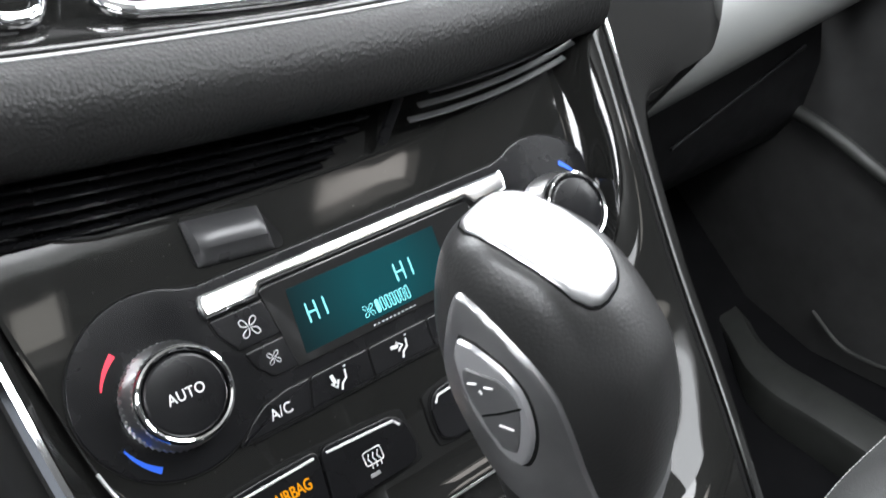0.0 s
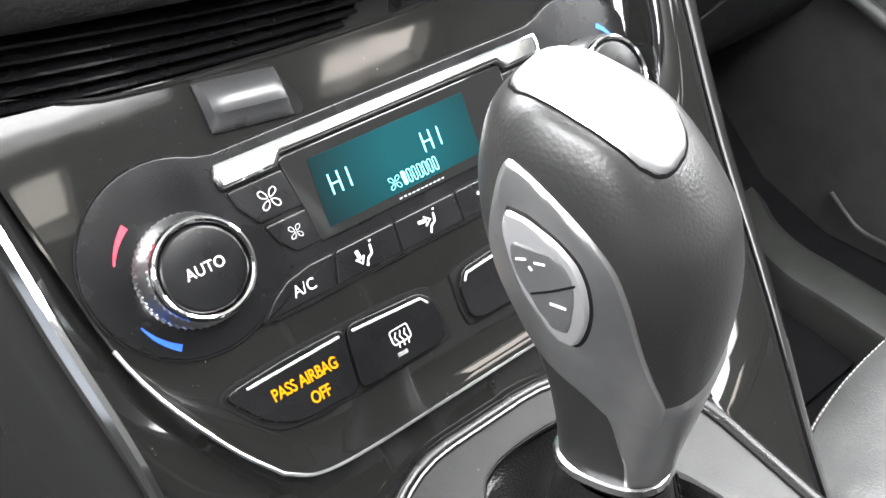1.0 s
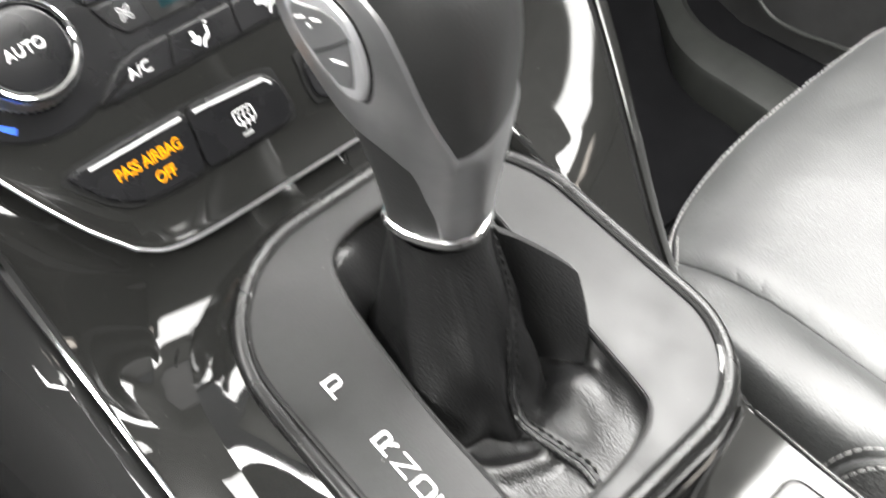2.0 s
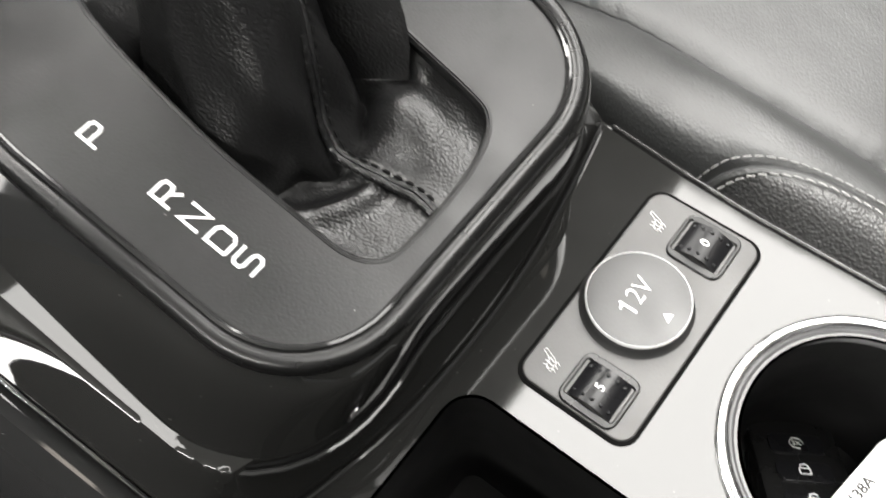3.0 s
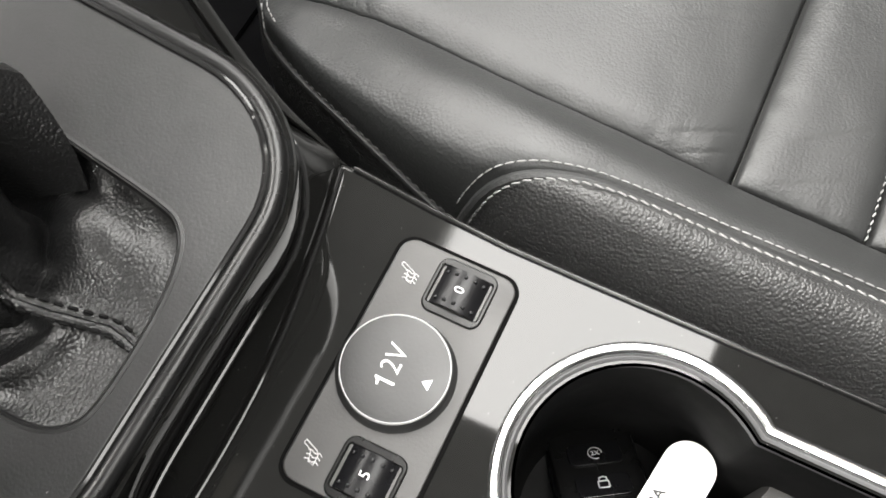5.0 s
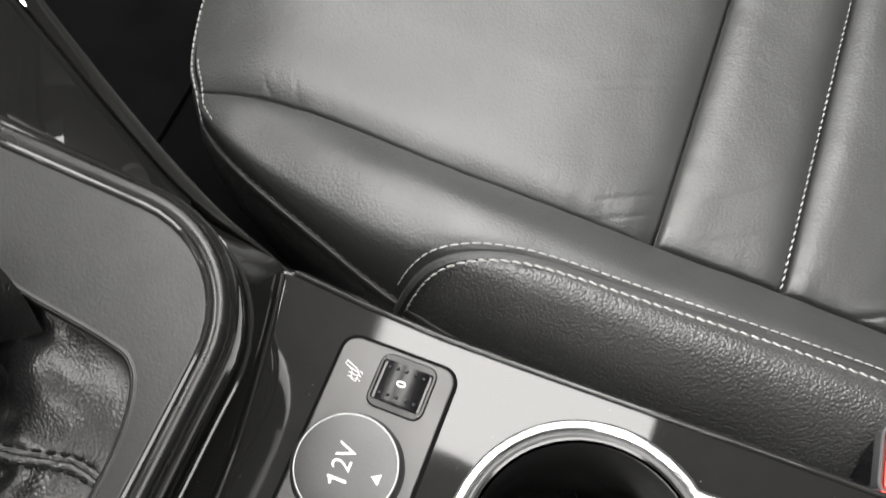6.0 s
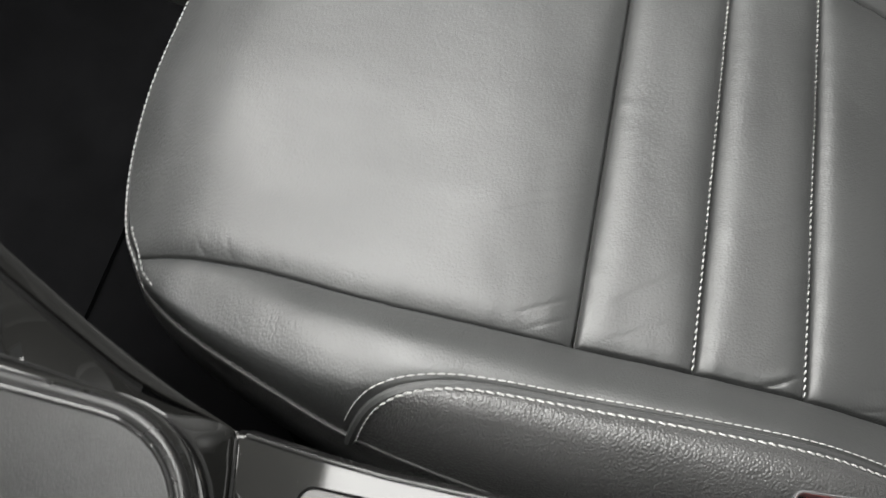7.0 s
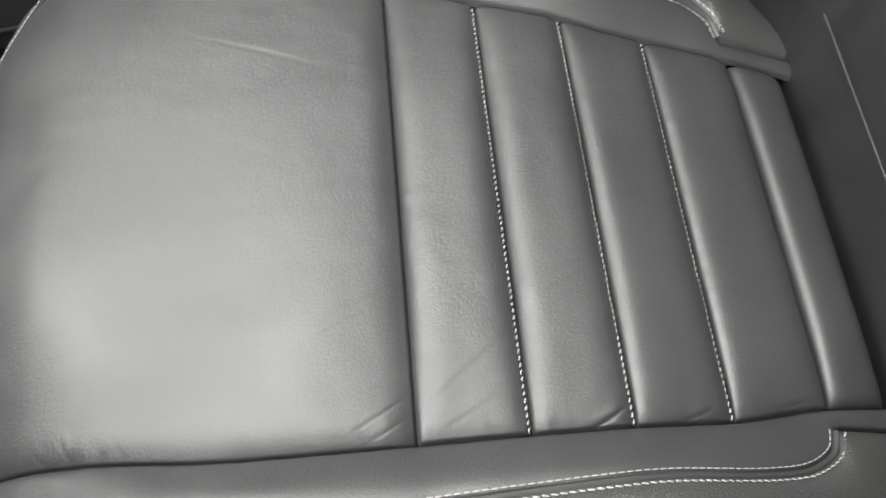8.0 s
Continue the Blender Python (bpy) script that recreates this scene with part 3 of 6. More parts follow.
tube(bm, [Vector((x - 0.0012, y, DECK_Z + 0.0002)) for x, y in deck_outline[1:7]], 0.0012, 10)
part("side_edge", bm, GLOSS_DEEP, deck, "bright rolled side edge")
# cup holder
bm = bmesh.new()
loops = []
for d, z in ((0.0056, 0.0), (0.0054, 0.0012), (0.0046, 0.0019), (0.0034, 0.0022), (0.0022, 0.0020), (0.0014, 0.0014), (0.0010, 0.0004), (0.0009, -0.001)):
    loops.append([Vector((x, y, DECK_Z + z)) for x, y in grown(cup_hole, d)])
rings(bm, loops, True)
ring = part("cup_ring", bm, CHROME_SOFT, deck, "satin chrome ring")
bm = bmesh.new()
loops = []
for d, z in ((0.0011, -0.001), (0.0008, 0.0004), (0.0001, 0.0008), (-0.0008, 0.0003), (-0.0013, -0.001), (-0.0016, -0.006)):
    loops.append([Vector((x, y, DECK_Z + z)) for x, y in grown(cup_hole, d)])
rings(bm, loops, True)
part("inner_lip", bm, GREY_PAINT, deck, "dark grey inner lip of the cup")
bm = bmesh.new()
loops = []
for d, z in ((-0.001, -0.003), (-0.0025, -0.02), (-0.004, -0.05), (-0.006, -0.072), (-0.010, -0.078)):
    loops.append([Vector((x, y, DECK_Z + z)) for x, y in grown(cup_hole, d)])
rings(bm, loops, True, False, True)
# cup walls near-black: the shade of the depth is put into the colour
part("cup_well", bm, DARK, deck, "cup holder well coloured black for its shade")
# divider at the rear of the cup
bm = bmesh.new()
rows = []
for i in range(13):
    a = i / 12
    rows.append([Vector((0.2830 + 0.0215 * b / 12, -0.0815 - 0.0095 * math.sin(math.pi * b / 24) - 0.060 * a, DECK_Z - 0.036 - 0.0015 * (1 - a) - 0.012 * (1 - math.sin(math.pi / 2 * b / 12)) ** 2)) for b in range(13)])
front = [[p.copy() for p in rows[0]]]
for dz in (0.004, 0.040):
    front.insert(0, [p + Vector((-0.001, 0.0018, -dz)) for p in rows[0]])
sheet(bm, front + rows)
part("cup_divider", bm, SWITCH, deck, "soft grey rubber divider")
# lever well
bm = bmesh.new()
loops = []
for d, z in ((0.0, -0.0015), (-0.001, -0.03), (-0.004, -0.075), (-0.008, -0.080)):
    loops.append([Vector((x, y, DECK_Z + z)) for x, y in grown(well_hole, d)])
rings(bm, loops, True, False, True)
# near-black here too, so the well's shade is coloured in
part("lever_well", bm, DARK, deck, "parking brake well coloured black for its shade")
lever = thing("parking_brake_lever", (0.172, 0.02, DECK_Z - 0.07), "black parking brake lever resting low in its well", "lever")
bm = bmesh.new()
path = spline([(0.172, 0.060, 0.299), (0.172, 0.035, 0.300), (0.172, -0.05, 0.302), (0.172, -0.12, 0.306), (0.172, -0.20, 0.318)], 6)
tube(bm, path, lambda s: 0.013 if s > 0.05 else 0.009, 14)
part("grip", bm, SATIN, lever)
bm = bmesh.new()
lathe(bm, pose(0.172, 0.0605, 0.2990, -82, 0, 0) @ pose(0, 0, -0.004), [(0.0075, 0), (0.0075, 0.006), (0.0055, 0.009), (0.003, 0.0095)], 20, True)
part("release_button", bm, CHROME, lever, "small chrome release button")
bm = bmesh.new()
lathe(bm, pose(0.172, 0.02, DECK_Z - 0.081), [(0.02, 0), (0.016, 0.012), (0.010, 0.022)], 20, True)
part("pivot_base", bm, SATIN, lever)

# ---- switch plate with the 12 V socket ----
sp = thing("switch_plate", (0.2705, 0.0415, DECK_Z), "matt grey switch plate with socket cap and two heater wheels", "switch plate")
PL = pose(0.2705, 0.0415, DECK_Z)
bm = bmesh.new()
slab(bm, PL, rrect(0.0966, 0.0476, 0.0072, 6), -0.001, 0.0005, 0.0001)
part("gap", bm, BLACK_GAP, sp)
bm = bmesh.new()
slab(bm, PL, rrect(0.0937, 0.0447, 0.006, 6), -0.001, 0.0014, 0.0005)
part("plate", bm, SWITCH, sp)
bm = bmesh.new()
CAP = PL @ pose(-0.0005, 0.0025, 0.0014)
lathe(bm, CAP, [(0.0212, -0.0006), (0.0205, 0.0003), (0.0196, 0.0012), (0.0190, 0.0030), (0.0188, 0.0052)], 56)
part("cap_skirt", bm, CAP_GREY, sp)
bm = bmesh.new()
lathe(bm, CAP, [(0.0189, 0.0046), (0.0189, 0.0057), (0.0186, 0.0061), (0.0183, 0.0058)], 56, False, False)
part("cap_ring", bm, BAR_PRINT, sp, "thin bright ring")
bm = bmesh.new()
lathe(bm, CAP, [(0.0184, 0.0052), (0.0183, 0.0059), (0.0160, 0.0061), (0.008, 0.0062)], 56)
cap = part("socket_cap", bm, CAP_GREY, sp, "dark grey socket cap")
text_mesh("lettering", "2V", 0.0102, CAP @ pose(0.0026, 0.0012, 0.0063), PAINT_WHITE, cap, "white lettering, the end of 12V", bold=-0.00008, sx=0.9)
bm = bmesh.new()
slab(bm, CAP @ pose(-0.0058, 0.0012, 0.0061), [(-0.0001, -0.0036), (0.0009, -0.0036), (0.0009, 0.0036), (0.0001, 0.0036), (-0.0003, 0.0028), (-0.0019, 0.0022), (-0.0019, 0.0014), (-0.0001, 0.0016)], 0.0, 0.0003, 0.00003)
part("lettering", bm, PAINT_WHITE, cap, "white figure 1, the start of 12V")
bm = bmesh.new()
slab(bm, CAP @ pose(-0.0005, -0.0118, 0.0061), [(-0.0021, -0.0013), (0.0021, -0.0013), (0.0, 0.0019)], 0, 0.0003, 0.0001)
part("arrow_mark", bm, PAINT_WHITE, cap, "small white arrow")


def heat_symbol(parent, m):
    """A seat seen from the side with heat waves across it, in thin raised lines."""
    bm = bmesh.new()
    def line(*pts):
        tube(bm, [m @ Vector((x, y, 0.0002)) for x, y in pts], 0.00017, 5)
    line((0.0040, 0.0046), (0.0026, 0.0050), (0.0008, 0.0010), (-0.0034, -0.0002), (-0.0040, -0.0026), (0.0002, -0.0026), (0.0018, -0.0012), (0.0040, 0.0046))
    for k in range(3):
        x = -0.0028 + 0.0018 * k
        line((x - 0.0004, -0.0044), (x + 0.0004, -0.0030), (x - 0.0004, -0.0012), (x + 0.0004, 0.0006), (x, 0.0020))
    part("seat_symbol", bm, PAINT_WHITE, parent, "white heated seat symbol")


def heater_wheel(x, digit):
    m = PL @ pose(x, -0.0045, 0.0014)
    bm = bmesh.new()
    ring_slab(bm, m, rrect(0.0215, 0.0225, (0.004, 0.004, 0.004, 0.004), 4), rrect(0.0150, 0.0190, 0.0008, 4), -0.001, 0.0010, 0.0005)
    part("wheel_bezel", bm, RIM, sp, "black wheel bezel")
    bm = bmesh.new()
    rows = []
    for i in range(15):
        a = radians(-58 + 116 * i / 14)
        rows.append([m @ Vector((sx, 0.0112 * math.sin(a), -0.0062 + 0.0095 * math.cos(a))) for sx in (-0.0074, -0.0070, 0.0070, 0.0074)])
    sheet(bm, rows)
    wheel = part("thumb_wheel", bm, BUTTON, sp, "ribbed black thumb wheel")
    bm = bmesh.new()
    for sx in (-0.0052, 0.0052):
        for k in range(5):
            a = radians(-38 + 19 * k)
            c = m @ Vector((sx, 0.0112 * math.sin(a), -0.0062 + 0.0096 * math.cos(a)))
            lathe(bm, Matrix.Translation(c), [(0.0008, 0), (0.0006, 0.0006), (0.0002, 0.0008)], 8)
    part("grip_dots", bm, BUTTON, wheel)
    text_mesh("digit", digit, 0.0052, m @ pose(0, 0, 0.0034, 0, 0, 0), PAINT_WHITE, wheel, "white digit", 0.0001)


heater_wheel(0.0345, "0")
heater_wheel(-0.0355, "5")
heat_symbol(sp, PL @ pose(0.0335, 0.0148, 0.0014) @ Matrix.Scale(0.82, 4))
heat_symbol(sp, PL @ pose(-0.0365, 0.0148, 0.0014) @ Matrix.Scale(0.82, 4))

# ---- selector gate ----
gate = thing("selector_gate", (GX, GY, GZ), "matt black selector gate with white letters and a leather boot opening", "gear selector")
HOLE = [(x - GX, (y - GY) / math.cos(radians(GATE_SLOPE))) for x, y in
        [(p.x, p.y) for p in spline([(0.2000, 0.130, 0), (0.2000, 0.112, 0), (0.2045, 0.1025, 0), (0.214, 0.0985, 0), (0.240, 0.0985, 0), (0.258, 0.1015, 0), (0.268, 0.1075, 0), (0.2715, 0.118, 0),
                                     (0.2755, 0.150, 0), (0.2840, 0.205, 0), (0.2830, 0.225, 0), (0.270, 0.238, 0), (0.248, 0.2415, 0), (0.226, 0.2400, 0), (0.2125, 0.231, 0), (0.2060, 0.208, 0), (0.2010, 0.165, 0), (0.2000, 0.134, 0)], 4)][:-1]]
bm = bmesh.new()
filled(bm, GT, grown(GATE_OUT, -0.0050), [HOLE[::-1]], 0.0, 0.014, 0.0012)
part("gate_plate", bm, GATE, gate)
RIM_OUT = [(p.x, p.y) for p in resample([(x, y, 0) for x, y in GATE_OUT], 0.0022, True)]
if math.dist(RIM_OUT[0], RIM_OUT[-1]) < 0.0011:
    RIM_OUT.pop()
bm = bmesh.new()
loops = [[GT @ Vector((x, y, -0.003)) for x, y in grown(RIM_OUT, -0.0055)]]
for k in range(11):
    a = radians(180 - 18 * k)
    loops.append([GT @ Vector((x, y, -0.0018 + 0.0030 * math.sin(a))) for x, y in grown(RIM_OUT, -0.0018 + 0.0034 * math.cos(a))])
loops.append([GT @ Vector((x, y, -0.016)) for x, y in grown(RIM_OUT, 0.0018)])
rings(bm, loops, True)
part("gate_rim", bm, RIM, gate, "satin black raised rim")
# skirt, standing out most towards the driver
n = len(RIM_OUT)
base, far = grown(RIM_OUT, 0.0014), grown(RIM_OUT, 0.0114)
dirs = [((x2 - x) / 0.010, (y2 - y) / 0.010) for (x, y), (x2, y2) in zip(base, far)]
reach = [skirt_reach(nx) for nx, _ in dirs]
for _ in range(3):
    reach = [sum(reach[(i + k) % n] for k in range(-4, 5)) / 9 for i in range(n)]
bm = bmesh.new()
loops = []
for k in range(11):
    a = math.pi / 2 * k / 10
    loop = []
    for (x, y), (nx, ny), r in zip(base, dirs, reach):
        drop = skirt_drop(GY + y)
        t = k / 10
        b = min(1.0, r / 0.024)
        o = r * (math.sin(a) ** 0.45 * (1 - b) + t ** 0.92 * b)
        f = (1 - math.cos(a)) * (1 - b) + (0.75 * t + 0.25 * smooth01(t)) * b
        loop.append(GT @ Vector((x + nx * o, y + ny * o, -0.0040 - (drop + 0.003) * f)))
    loops.append(loop)
rings(bm, loops, True)
part("gate_skirt", bm, GLOSS, gate, "gloss charcoal skirt")
bm = bmesh.new()
tube(bm, [p + Vector((0, 0, 0.0024)) for p in loops[-1]], 0.0008, 6, True)
part("skirt_joint", bm, BLACK_GAP, gate, "dark dusty joint")
bm = bmesh.new()
tube(bm, [p + GT.to_3x3() @ Vector((nx * 0.0016, ny * 0.0016, 0.0014)) for p, (nx, ny) in zip(loops[-1], dirs)], 0.0010, 8, True)
part("skirt_edge", bm, GLOSS_DEEP, gate, "gloss edge below the skirt")
bm = bmesh.new()
tube(bm, [GT @ Vector((x, y, 0.0003)) for x, y in grown(RIM_OUT, -0.0052)], 0.0011, 8, True)
part("gate_bead", bm, GLOSS_DEEP, gate, "fine satin bead")
bm = bmesh.new()
loops = []
for d, z in ((0.0, -0.0015), (-0.0012, 0.0004), (-0.0022, 0.0002), (-0.0026, -0.003), (-0.0028, -0.012)):
    loops.append([GT @ Vector((x, y, z)) for x, y in grown(HOLE, -d - 0.0024)])
rings(bm, loops, True)
part("opening_lip", bm, GATE, gate)
# square-cut letters, 6 mm wide and 7.4 mm high, in strokes
H, V = 0.0030, 0.0037
STROKES = {
    "P": [[(-H, -V), (-H, V), (H * 0.6, V), (H, V * 0.8), (H, V * 0.12), (H * 0.6, -V * 0.1), (-H, -V * 0.1)]],
    "R": [[(-H, -V), (-H, V), (H * 0.6, V), (H, V * 0.8), (H, V * 0.12), (H * 0.6, -V * 0.1), (-H, -V * 0.1)], [(H * 0.1, -V * 0.1), (H, -V)]],
    "N": [[(-H, -V), (-H, V), (H, -V), (H, V)]],
    "D": [[(-H, -V), (-H, V), (H * 0.5, V), (H, V * 0.65), (H, -V * 0.65), (H * 0.5, -V), (-H, -V)]],
    "S": [[(H, V), (-H * 0.6, V), (-H, V * 0.75), (-H, V * 0.25), (-H * 0.6, V * 0.02), (H * 0.6, -V * 0.02), (H, -V * 0.25), (H, -V * 0.75), (H * 0.6, -V), (-H, -V)]],
}


def stroke_letter(letter, m):
    bm = bmesh.new()
    w = 0.00052
    for line in STROKES[letter]:
        pts = [Vector(q) for q in line]
        side = []
        for i, q in enumerate(pts):
            t0 = (q - pts[i - 1]).normalized() if i else (pts[1] - q).normalized()
            t1 = (pts[i + 1] - q).normalized() if i < len(pts) - 1 else t0
            n = Vector((-t0.y - t1.y, t0.x + t1.x)).normalized()
            side.append(n * min(2.0 * w, w / max(0.4, n.dot(Vector((-t0.y, t0.x))))))
        loops = [[m @ Vector((*(q + e), 0.0)), m @ Vector((*(q + e), 0.0003)), m @ Vector((*(q - e), 0.0003)), m @ Vector((*(q - e), 0.0))] for q, e in zip(pts, side)]
        rings(bm, loops, True, True, True)
    part("letter", bm, PAINT_WHITE, gate, "white letter %s" % letter, False)


for letter, y in (("P", 0.1893), ("R", 0.1608), ("N", 0.1500), ("D", 0.1398), ("S", 0.1299)):
    stroke_letter(letter, GT @ pose(0.1813 - GX, (y - GY) / math.cos(radians(GATE_SLOPE)), 0.0))

# ---- gear selector: boot and knob ----
sel = thing("gear_selector", (0.240, 0.187, 0.40), "leather gear selector with silver trim and stitched black boot", "gear selector")
KX, KTWIST, KLEAN, KCROWN = 0.2378, radians(19.8), -0.0218, 0.329
#        z      yc     a      b
KNOB = ((0.4640, 0.1900, 0.0176, 0.0140),
        (0.4850, 0.1886, 0.0196, 0.0150),
        (0.5030, 0.1872, 0.0225, 0.0167),
        (0.5200, 0.1870, 0.0260, 0.0194),
        (0.5380, 0.1890, 0.0309, 0.0227),
        (0.5560, 0.1928, 0.0348, 0.0253),
        (0.5740, 0.1965, 0.0346, 0.0253),
        (0.5880, 0.1984, 0.0303, 0.0235),
        (0.5970, 0.1985, 0.0244, 0.0208),
        (0.6020, 0.1978, 0.0175, 0.0170),
        (0.6035, 0.1978, 0.0090, 0.0088))
KN = 2.5


def spline_n(rows, per):
    p = [np.array(r, float) for r in rows]
    p = [2 * p[0] - p[1]] + p + [2 * p[-1] - p[-2]]
    out = []
    for i in range(1, len(p) - 2):
        for k in range(per):
            t = k / per
            a, b, c, d = p[i - 1], p[i], p[i + 1], p[i + 2]
            out.append(0.5 * (2 * b + (c - a) * t + (2 * a - 5 * b + 4 * c - d) * t * t + (3 * b - a - 3 * c + d) * t ** 3))
    return out + [p[-2]]


KNOB_FINE = spline_n(KNOB, 5)
KNOB_Z = [float(k[0]) for k in KNOB_FINE]
KNOB_COLS = [[float(k[i]) for k in KNOB_FINE] for i in range(1, 4)]


def knob_world(lx, ly, z):
    """From the knob's own axes (across, fore and aft, height): it is turned a little towards the driver, and its crown falls rearwards."""
    yc = interp(z, KNOB_Z, KNOB_COLS[0])
    c, s = math.cos(KTWIST), math.sin(KTWIST)
    return Vector((KX + KLEAN * (z - 0.5) + lx * c - ly * s, yc + lx * s + ly * c, z + KCROWN * min(1.0, max(0.0, (z - 0.57) / 0.03)) * ly))


def knob_point(z, ang, grow=0.0):
    _, a, b = [interp(z, KNOB_Z, c) for c in KNOB_COLS]
    c, s = math.cos(ang), math.sin(ang)
    return knob_world((b + grow) * math.copysign(abs(c) ** (2 / KN), c), (a + grow) * math.copysign(abs(s) ** (2 / KN), s), z)


def knob_side(ly, z, grow=0.0):
    """The driver's flank of the knob at (ly, z)."""
    _, a, b = [interp(z, KNOB_Z, c) for c in KNOB_COLS]
    q = min(0.995, abs(ly) / (a + 0.0005))
    return knob_world(-(b + grow) * (1 - q ** KN) ** (1 / KN), ly * (a + grow) / a, z)


def knob_top(lx, ly, lift):
    """The crown of the knob over (lx, ly)."""
    lo, hi = 0.560, 0.6035
    for _ in range(26):
        z = (lo + hi) / 2
        _, a, b = [interp(z, KNOB_Z, c) for c in KNOB_COLS]
        if (abs(lx) / b) ** KN + (abs(ly) / a) ** KN <= 1:
            lo = z
        else:
            hi = z
    return knob_world(lx, ly, lo) + Vector((0, 0, lift))


bm = bmesh.new()
rings(bm, [[knob_point(z, 2 * math.pi * i / 72) for i in range(72)] for z in KNOB_Z], True, True, True)
knob = part("knob", bm, LEATHER_KNOB, sel, "smooth black leather knob")


def flank_patch(name, outline_rows, mat, parent, grow, label="", nx=16, base=0.0):
    """A plate laid on the knob's flank: rows of (z, rear, front), with rounded edges."""
    rows_in = spline_n(outline_rows, 5)
    bm = bmesh.new()
    tops = []
    last = len(rows_in) - 1
    for j, (z, y0, y1) in enumerate(rows_in):
        top = []
        f = min(1.0, min(j, last - j) / 4)
        for i in range(nx + 1):
            u = 0.5 - 0.5 * math.cos(math.pi * i / nx)
            e = min(u, 1 - u) * abs(y1 - y0)
            g = base - 0.0006 + (grow - base + 0.0006) * math.sqrt(min(1.0, e / 0.0016)) * math.sqrt(f)
            top.append(knob_side(y0 + (y1 - y0) * u, z, g))
        tops.append(top)
    sheet(bm, tops)
    return part(name, bm, mat, parent, label)


# silver trim that runs from the flank down to the collar
flank_patch("flank_trim", ((0.5090, -0.0150, -0.0045), (0.5131, -0.0178, -0.0002), (0.5190, -0.0186, 0.0060), (0.5255, -0.0180, 0.0150), (0.5327, -0.0169, 0.0205), (0.5429, -0.0160, 0.0238), (0.5542, -0.0157, 0.0258), (0.5618, -0.0147, 0.0262), (0.5687, -0.0128, 0.0250), (0.5767, -0.0078, 0.0218), (0.5828, -0.0006, 0.0193), (0.5869, 0.0070, 0.0170), (0.5886, 0.0125, 0.0152)), SILVER_PAINT, sel, 0.0014, "satin silver painted trim")
def chin_front(z):
    """The angle at which the silver begins on the driver's side."""
    ly = interp(z, (0.4745, 0.4866, 0.4962, 0.5057, 0.5131, 0.519), (-0.0085, -0.0076, -0.0050, -0.0030, -0.0002, 0.0030))
    q = math.degrees(math.asin((abs(ly) / interp(z, KNOB_Z, KNOB_COLS[1])) ** (KN / 2)))
    return 180 + q if ly < 0 else 180 - q


trim_bm = bmesh.new()
rows = []
for i in range(41):
    t = i / 40
    top = cubic(t, (0, 0.28, 0.36, 0.6, 1), (0.5190, 0.5205, 0.5222, 0.5290, 0.5420))
    row = []
    for k in range(19):
        z = 0.4745 + (top - 0.4745) * k / 18
        a0 = chin_front(z)
        row.append(knob_point(z, radians(a0 + (352 - a0) * t), 0.0012 if 0 < k < 18 and 0 < i < 40 else -0.0004))
    rows.append(row)
sheet(trim_bm, rows)
part("chin_trim", trim_bm, SILVER_PAINT, sel, "satin silver painted trim")
flank_patch("switch_recess", ((0.5375, 0.0035, 0.0060), (0.5420, -0.0008, 0.0092), (0.5480, -0.0042, 0.0125), (0.5550, -0.0066, 0.0150), (0.5610, -0.0072, 0.0166), (0.5660, -0.0066, 0.0174), (0.5700, -0.0050, 0.0178), (0.5744, -0.0008, 0.0177), (0.5777, 0.0055, 0.0165), (0.5792, 0.0100, 0.0150)), DARK, sel, 0.0018)
flank_patch("thumb_switch", ((0.5392, 0.0037, 0.0056), (0.5430, 0.0002, 0.0086), (0.5485, -0.0028, 0.0115), (0.5550, -0.0051, 0.0141), (0.5610, -0.0057, 0.0158), (0.5660, -0.0051, 0.0167), (0.5698, -0.0036, 0.0171), (0.5738, 0.0002, 0.0170), (0.5768, 0.0058, 0.0159), (0.5781, 0.0098, 0.0146)), SWITCH_SILVER, sel, 0.0032, "silver plus and minus thumb switch")
flank_patch("switch_face", ((0.5432, 0.0032, 0.0056), (0.5480, 0.0006, 0.0086), (0.5524, -0.0012, 0.0108), (0.5575, -0.0026, 0.0130), (0.5630, -0.0034, 0.0148), (0.5670, -0.0026, 0.0152), (0.5702, -0.0002, 0.0146), (0.5726, 0.0045, 0.0122)), GREY_PAINT, sel, 0.0037, "grey switch face")
bm = bmesh.new()
for pts in (((0.0119, 0.5668), (0.0090, 0.5678)), ((0.0067, 0.5676), (0.0040, 0.5680)), ((0.0085, 0.5660), (0.0078, 0.5650))):
    tube(bm, [knob_side(y, z, 0.0040) for y, z in pts], 0.00034, 6)
part("plus_mark", bm, PAINT_WHITE, sel)
bm = bmesh.new()
tube(bm, [knob_side(0.0046, 0.5562, 0.0040), knob_side(0.0006, 0.5560, 0.0040)], 0.00036, 6)
part("minus_mark", bm, PAINT_WHITE, sel)
bm = bmesh.new()
tube(bm, [knob_side(0.0098, 0.5570, 0.0037), knob_side(0.0035, 0.5604, 0.0038), knob_side(-0.0028, 0.5640, 0.0037)], 0.0004, 5)
part("switch_groove", bm, BLACK_GAP, sel)

# crown plate, set a little towards the driver at its rear end
CROWN_Y = (-0.0232, -0.0224, -0.0205, -0.0165, -0.0090, 0.0, 0.0100, 0.0170, 0.0205, 0.0215)
CROWN_L = (-0.0075, -0.0110, -0.0137, -0.0156, -0.0163, -0.0158, -0.0148, -0.0134, -0.0105, -0.0075)
CROWN_R = (-0.0025, 0.0012, 0.0050, 0.0086, 0.0122, 0.0146, 0.0150, 0.0132, 0.0098, 0.0065)


